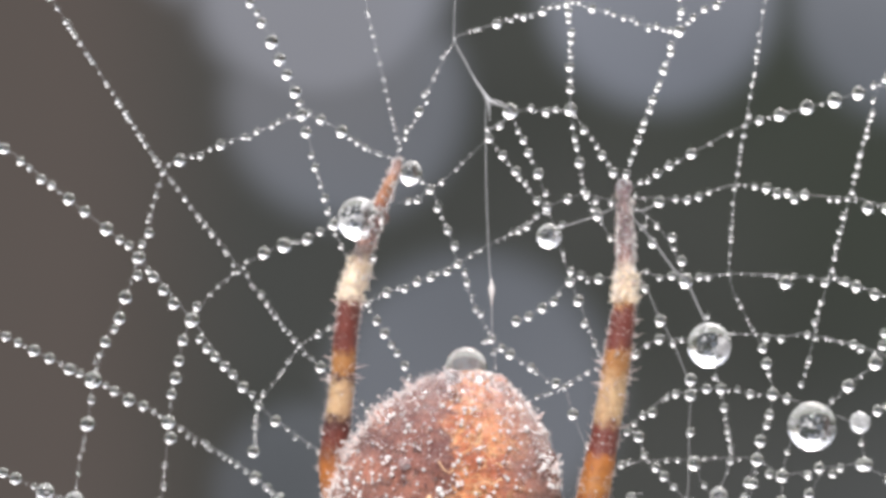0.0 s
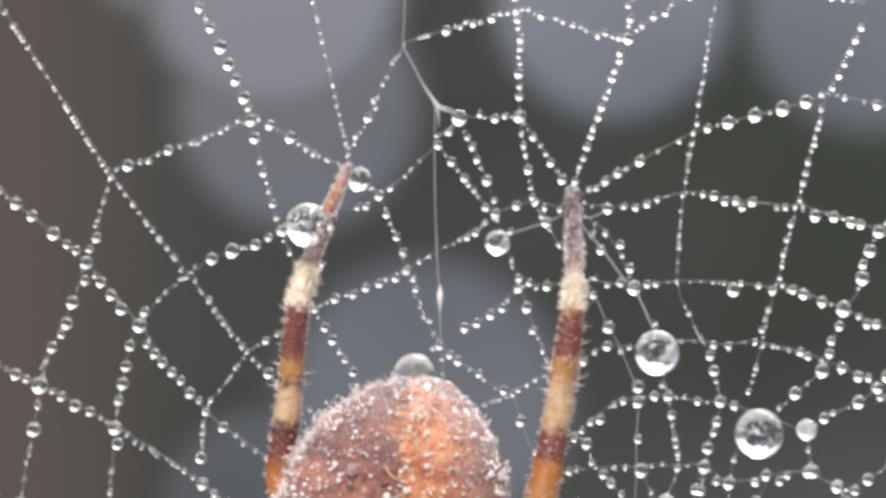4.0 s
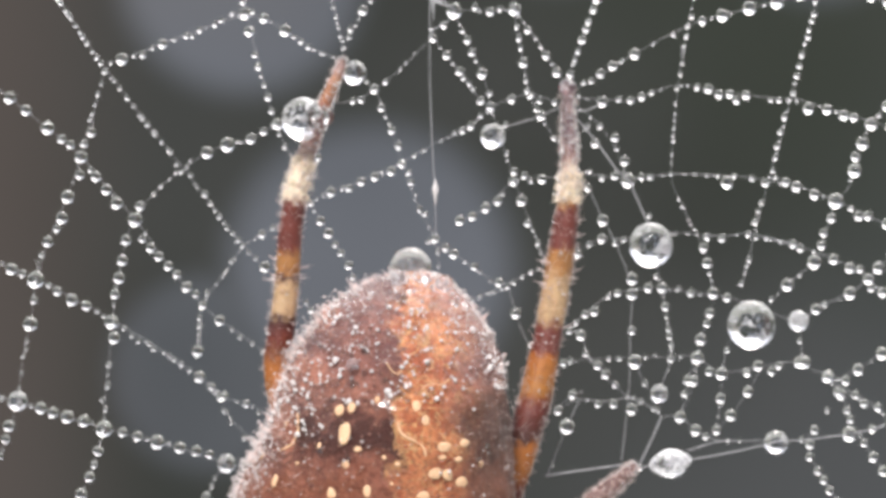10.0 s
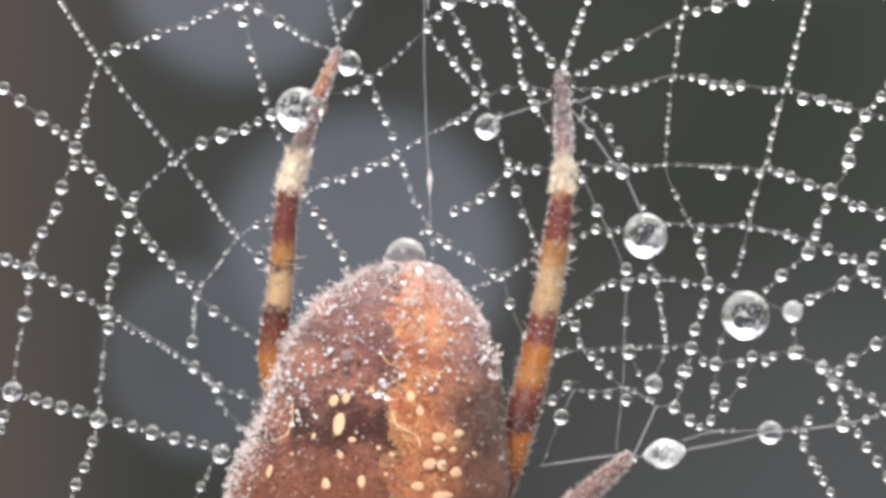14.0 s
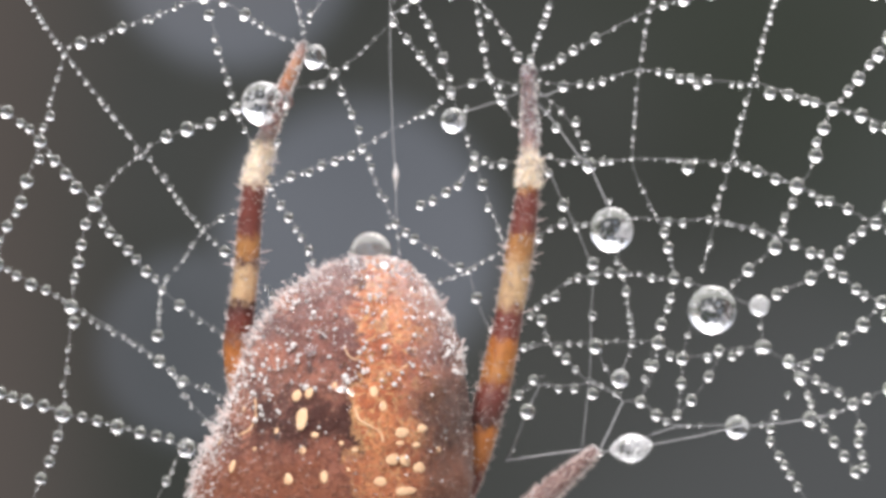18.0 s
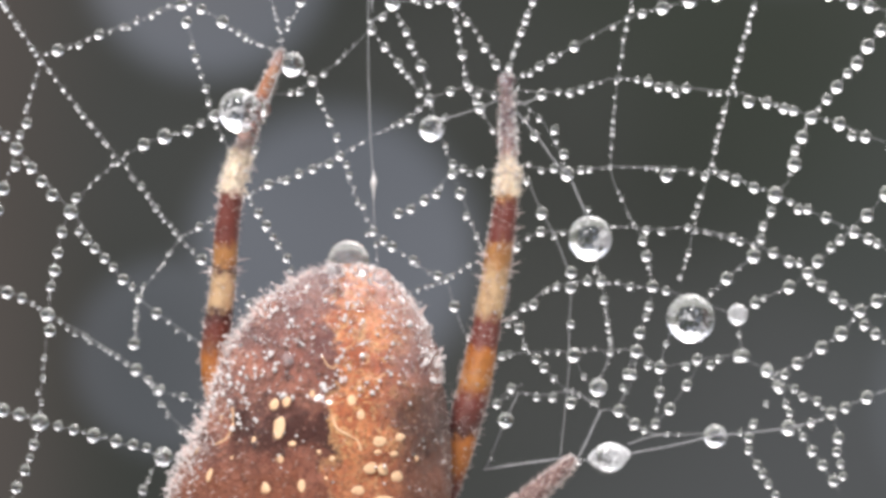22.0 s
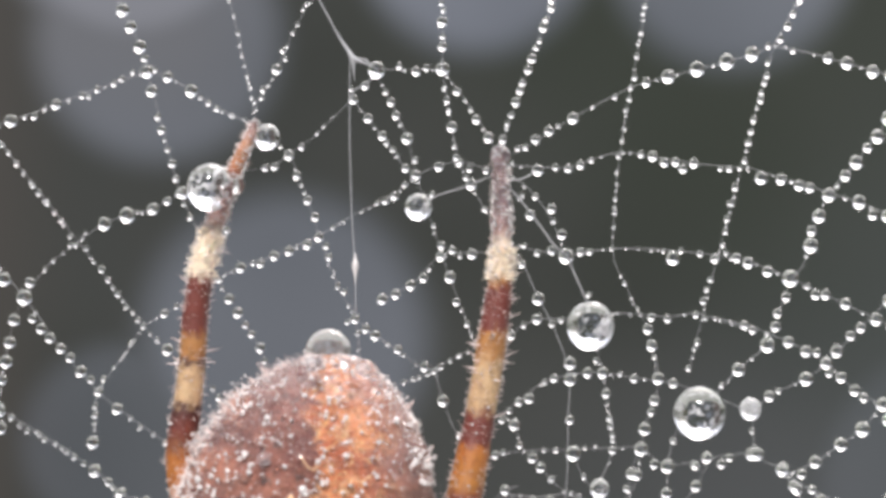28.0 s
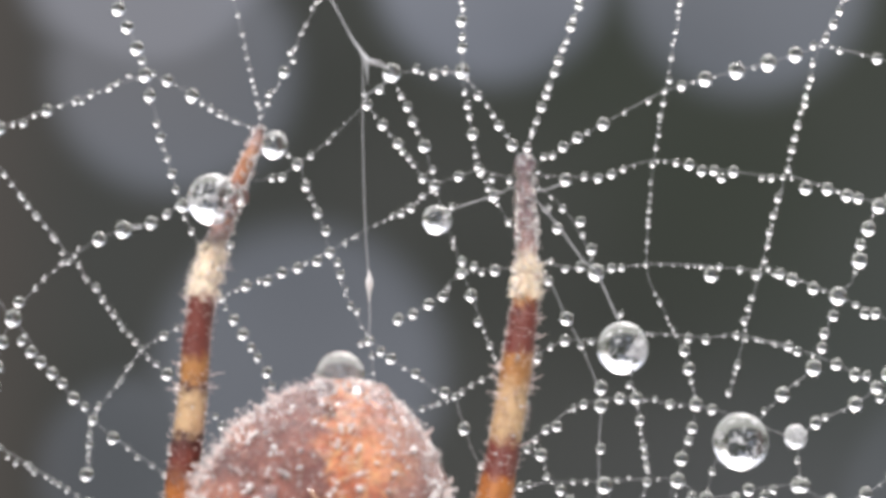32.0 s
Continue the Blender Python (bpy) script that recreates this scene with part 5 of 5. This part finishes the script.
grains("hair_dew", tips, GLINT_DEW, abdomen, "dew on the tips of the hairs")
hairs("abdomen_hair", fringe, HAIR, abdomen, "short pale hairs wet with dew")

# drops at the tail end
tail = "clear dew drop sitting on the spider's abdomen"
drop(0.80, -1.50, -4.14, 0.73, 1.0, "large hazy dew drop at the tail end of the spider").data = HAZY_BALL
for x, z, r in ((0.30, -4.42, 0.27), (1.86, -4.62, 0.3), (1.26, -4.40, 0.2), (0.72, -4.72, 0.15), (-0.1, -4.78, 0.15), (2.2, -5.1, 0.18), (0.98, -4.98, 0.13), (0.36, -5.0, 0.18), (1.5, -5.05, 0.15), (-1.28, -7.0, 0.2)):
    sits = drop(x, skin_point(x, z)[0].y - (1.3 if r > 0.18 else 0.8) * r, z + 0.3 * r, r, 1.0, tail)
    if r > 0.18:
        sits.data = HAZY_BALL

PALE = (1.0, 0.86, 0.68)
SAND = (0.66, 0.44, 0.25)
RED, DARK, OCHRE, CREAMY, RUST, ROSE, MAUVE = (0.19, 0.042, 0.03), (0.07, 0.022, 0.018), (0.48, 0.22, 0.07), (0.82, 0.64, 0.45), (0.5, 0.17, 0.035), (0.46, 0.28, 0.25), (0.33, 0.22, 0.23)


def z_of(y):
    return (441 - y) * 0.02


LEFT_SKIN = leg_skin("left_leg_skin", z_of(270), z_of(920), [(z_of(y), c) for y, c in (
    (275, DARK), (300, ROSE), (322, (0.5, 0.22, 0.1)), (348, (0.5, 0.2, 0.09)), (368, (0.32, 0.13, 0.1)), (408, (0.24, 0.13, 0.12)), (440, ROSE), (470, PALE), (520, PALE), (534, RED), (612, RED), (628, OCHRE),
    (652, OCHRE), (664, DARK), (680, SAND), (722, SAND), (738, DARK), (765, RED), (795, (0.22, 0.07, 0.03)), (820, RUST), (870, RUST), (900, RED))])
RIGHT_SKIN = leg_skin("right_leg_skin", z_of(325), z_of(1090), [(z_of(y), c) for y, c in (
    (330, MAUVE), (425, MAUVE), (455, ROSE), (478, PALE), (525, PALE), (536, OCHRE), (548, RED), (608, RED), (622, OCHRE), (650, OCHRE), (668, SAND), (735, SAND), (755, RED), (792, RED), (806, RUST),
    (860, (0.5, 0.2, 0.04)), (885, RED), (945, DARK), (958, RUST), (1005, RUST), (1030, RED), (1080, RED))])
GREY_SKIN = plain("grey_leg_skin", (0.06, 0.03, 0.026), (0.26, 0.16, 0.145), 0.45, 6.0)


def leg(label, mat, nodes, joints, dew_count, hair_count, extra=0, ring=None, slim=0.86, spiny=0.07):
    """A leg through nodes (x, y, z, radius) from its tip, cut into segments after the nodes named in joints."""
    line = spline([k[:3] for k in nodes], 0.12)
    base = [Vector(k[:3]) for k in nodes]
    rad = []
    for p in line:
        d = sorted(range(len(base)), key=lambda i: (base[i] - p).length)[:2]
        a, b = min(d), max(d)
        t = (p - base[a]).length / max(1e-6, (p - base[a]).length + (p - base[b]).length)
        rad.append(slim * (nodes[a][3] * (1 - t) + nodes[b][3] * t))
    cuts = [0]
    for j in joints:
        cuts.append(min(range(len(line)), key=lambda i: (line[i] - base[j]).length))
    cuts.append(len(line) - 1)
    ways = [(line[min(i + 1, len(line) - 1)] - line[max(i - 1, 0)]).normalized() for i in range(len(line))]
    names = ["tarsus", "metatarsus", "tibia", "patella", "femur"]
    root = None
    for i, (a, b) in enumerate(zip(cuts, cuts[1:])):
        seg, rr = line[a:b + 1], []
        for k in range(a, b + 1):
            rr.append(rad[k] * (1 + 0.05 * noise.noise(line[k] * 2)))
        bm = tube(bmesh.new(), seg, rr, 20, ways[a:b + 1])
        ob = part(names[i] if root else "leg", bm, mat, root or spider, label if not root else "")
        root = root or ob
    bristles, tufts, wet = [], [], []
    for k in range(hair_count):
        i = random.randrange(2, len(line) - 2)
        way = (line[i + 1] - line[i - 1]).normalized()
        a = random.uniform(0, 6.283)
        u = way.cross(Vector((0, 1, 0))).normalized()
        out = u * math.cos(a) + way.cross(u) * math.sin(a)
        p = line[i] + out * rad[i] * 0.95
        long = random.uniform(0.1, 0.26) if random.random() > spiny or not 0.22 < i / len(line) < 0.6 else random.uniform(0.3, 0.6)
        bristles.append((p, p + (out - way * random.uniform(-0.2, 0.7)).normalized() * long, 0.02 if long < 0.3 else 0.034))
    for k in range(dew_count):
        i = 1 + int((len(line) - 3) * random.random() ** 3.0)
        way = (line[min(i + 1, len(line) - 1)] - line[i - 1]).normalized()
        a = random.uniform(0, 6.283)
        u = way.cross(Vector((0, 1, 0))).normalized()
        out = u * math.cos(a) + way.cross(u) * math.sin(a)
        r = 0.014 + 0.04 * random.random() ** 2.5
        p = line[i] + out * (rad[i] + r * 0.7)
        wet.append((p.x, p.y, p.z, r))
    for k in range(extra):
        i = random.randrange(len(line) // 14, len(line) // 4)
        a = random.uniform(0, 6.283)
        u = ways[i].cross(Vector((0, 1, 0))).normalized()
        out = u * math.cos(a) + ways[i].cross(u) * math.sin(a)
        r = random.uniform(0.025, 0.055)
        p = line[i] + out * (rad[i] + random.uniform(0.3, 1.8) * r)
        wet.append((p.x, p.y, p.z, r))
    if ring:  # the cream ring is thickly furred and wet
        inside = [i for i in range(2, len(line) - 2) if ring[0] > line[i].z > ring[1]]
        for k in range(340):
            i = random.choice(inside)
            a = random.uniform(0, 6.283)
            u = ways[i].cross(Vector((0, 1, 0))).normalized()
            out = u * math.cos(a) + ways[i].cross(u) * math.sin(a)
            p = line[i] + out * rad[i] * 0.97
            tip = p + (out - ways[i] * random.uniform(-0.5, 0.6)).normalized() * random.uniform(0.1, 0.3)
            tufts.append((p, tip, 0.024))
            if k % 7 == 0:
                wet.append((tip.x, tip.y, tip.z, random.uniform(0.018, 0.05)))
    hairs("bristles", bristles, HAIR, root, "pale bristles on the leg")
    if tufts:
        hairs("hair_ring", tufts, CREAM_HAIR, root, "thick ring of cream hairs round the leg")
    grains("leg_dew", wet[::2], GLINT_DEW, root, "tiny dew droplets on the leg, coloured white for glints")
    grains("leg_dew", wet[1::2], WATER, root, "tiny clear dew droplets on the leg")
    return root


leg("hind leg ringed in dark red, ochre and cream", LEFT_SKIN, [
    (-1.49, -0.20, 3.25, 0.10), (-1.67, -0.35, 2.77, 0.22), (-1.97, -0.50, 2.11, 0.27), (-2.30, -0.60, 1.31, 0.33), (-2.76, -0.75, 0.02, 0.38), (-3.05, -0.85, -0.97, 0.42),
    (-3.28, -0.95, -2.05, 0.52), (-3.42, -1.00, -3.14, 0.54), (-3.48, -1.10, -4.12, 0.54), (-3.57, -1.20, -5.20, 0.56), (-3.72, -1.30, -6.37, 0.6), (-3.86, -1.40, -7.44, 0.62),
    (-3.77, -1.60, -8.40, 0.58), (-3.41, -1.90, -9.35, 0.55), (-1.83, -2.60, -11.01, 0.5)], [3, 6, 9, 11], 460, 900, 160, (z_of(458), z_of(532)), 0.77)
leg("hind leg ringed in cream, dark red and orange", RIGHT_SKIN, [
    (6.37, -0.10, 2.38, 0.17), (6.39, -0.20, 1.91, 0.23), (6.41, -0.40, 0.82, 0.28), (6.42, -0.55, -0.28, 0.33), (6.42, -0.70, -1.37, 0.4), (6.30, -0.80, -2.46, 0.49),
    (6.13, -0.90, -3.54, 0.54), (5.92, -1.00, -4.92, 0.55), (5.70, -1.10, -6.20, 0.56), (5.43, -1.30, -7.56, 0.62), (5.17, -1.50, -8.72, 0.66), (4.76, -1.80, -10.15, 0.64),
    (4.29, -2.10, -11.67, 0.58), (3.68, -2.60, -13.14, 0.5)], [3, 5, 8, 10], 540, 1100, 380, (z_of(480), z_of(535)))
leg("grey front leg furred with pale wet hairs", GREY_SKIN, [
    (8.90, -0.10, -11.26, 0.16), (8.45, -0.50, -11.64, 0.32), (7.82, -0.80, -12.09, 0.4), (6.98, -1.20, -12.70, 0.46), (5.69, -1.90, -13.69, 0.48), (3.68, -2.60, -15.32, 0.48)], [1, 2, 3, 4], 460, 1100, 0, None, 0.8, 0.0)
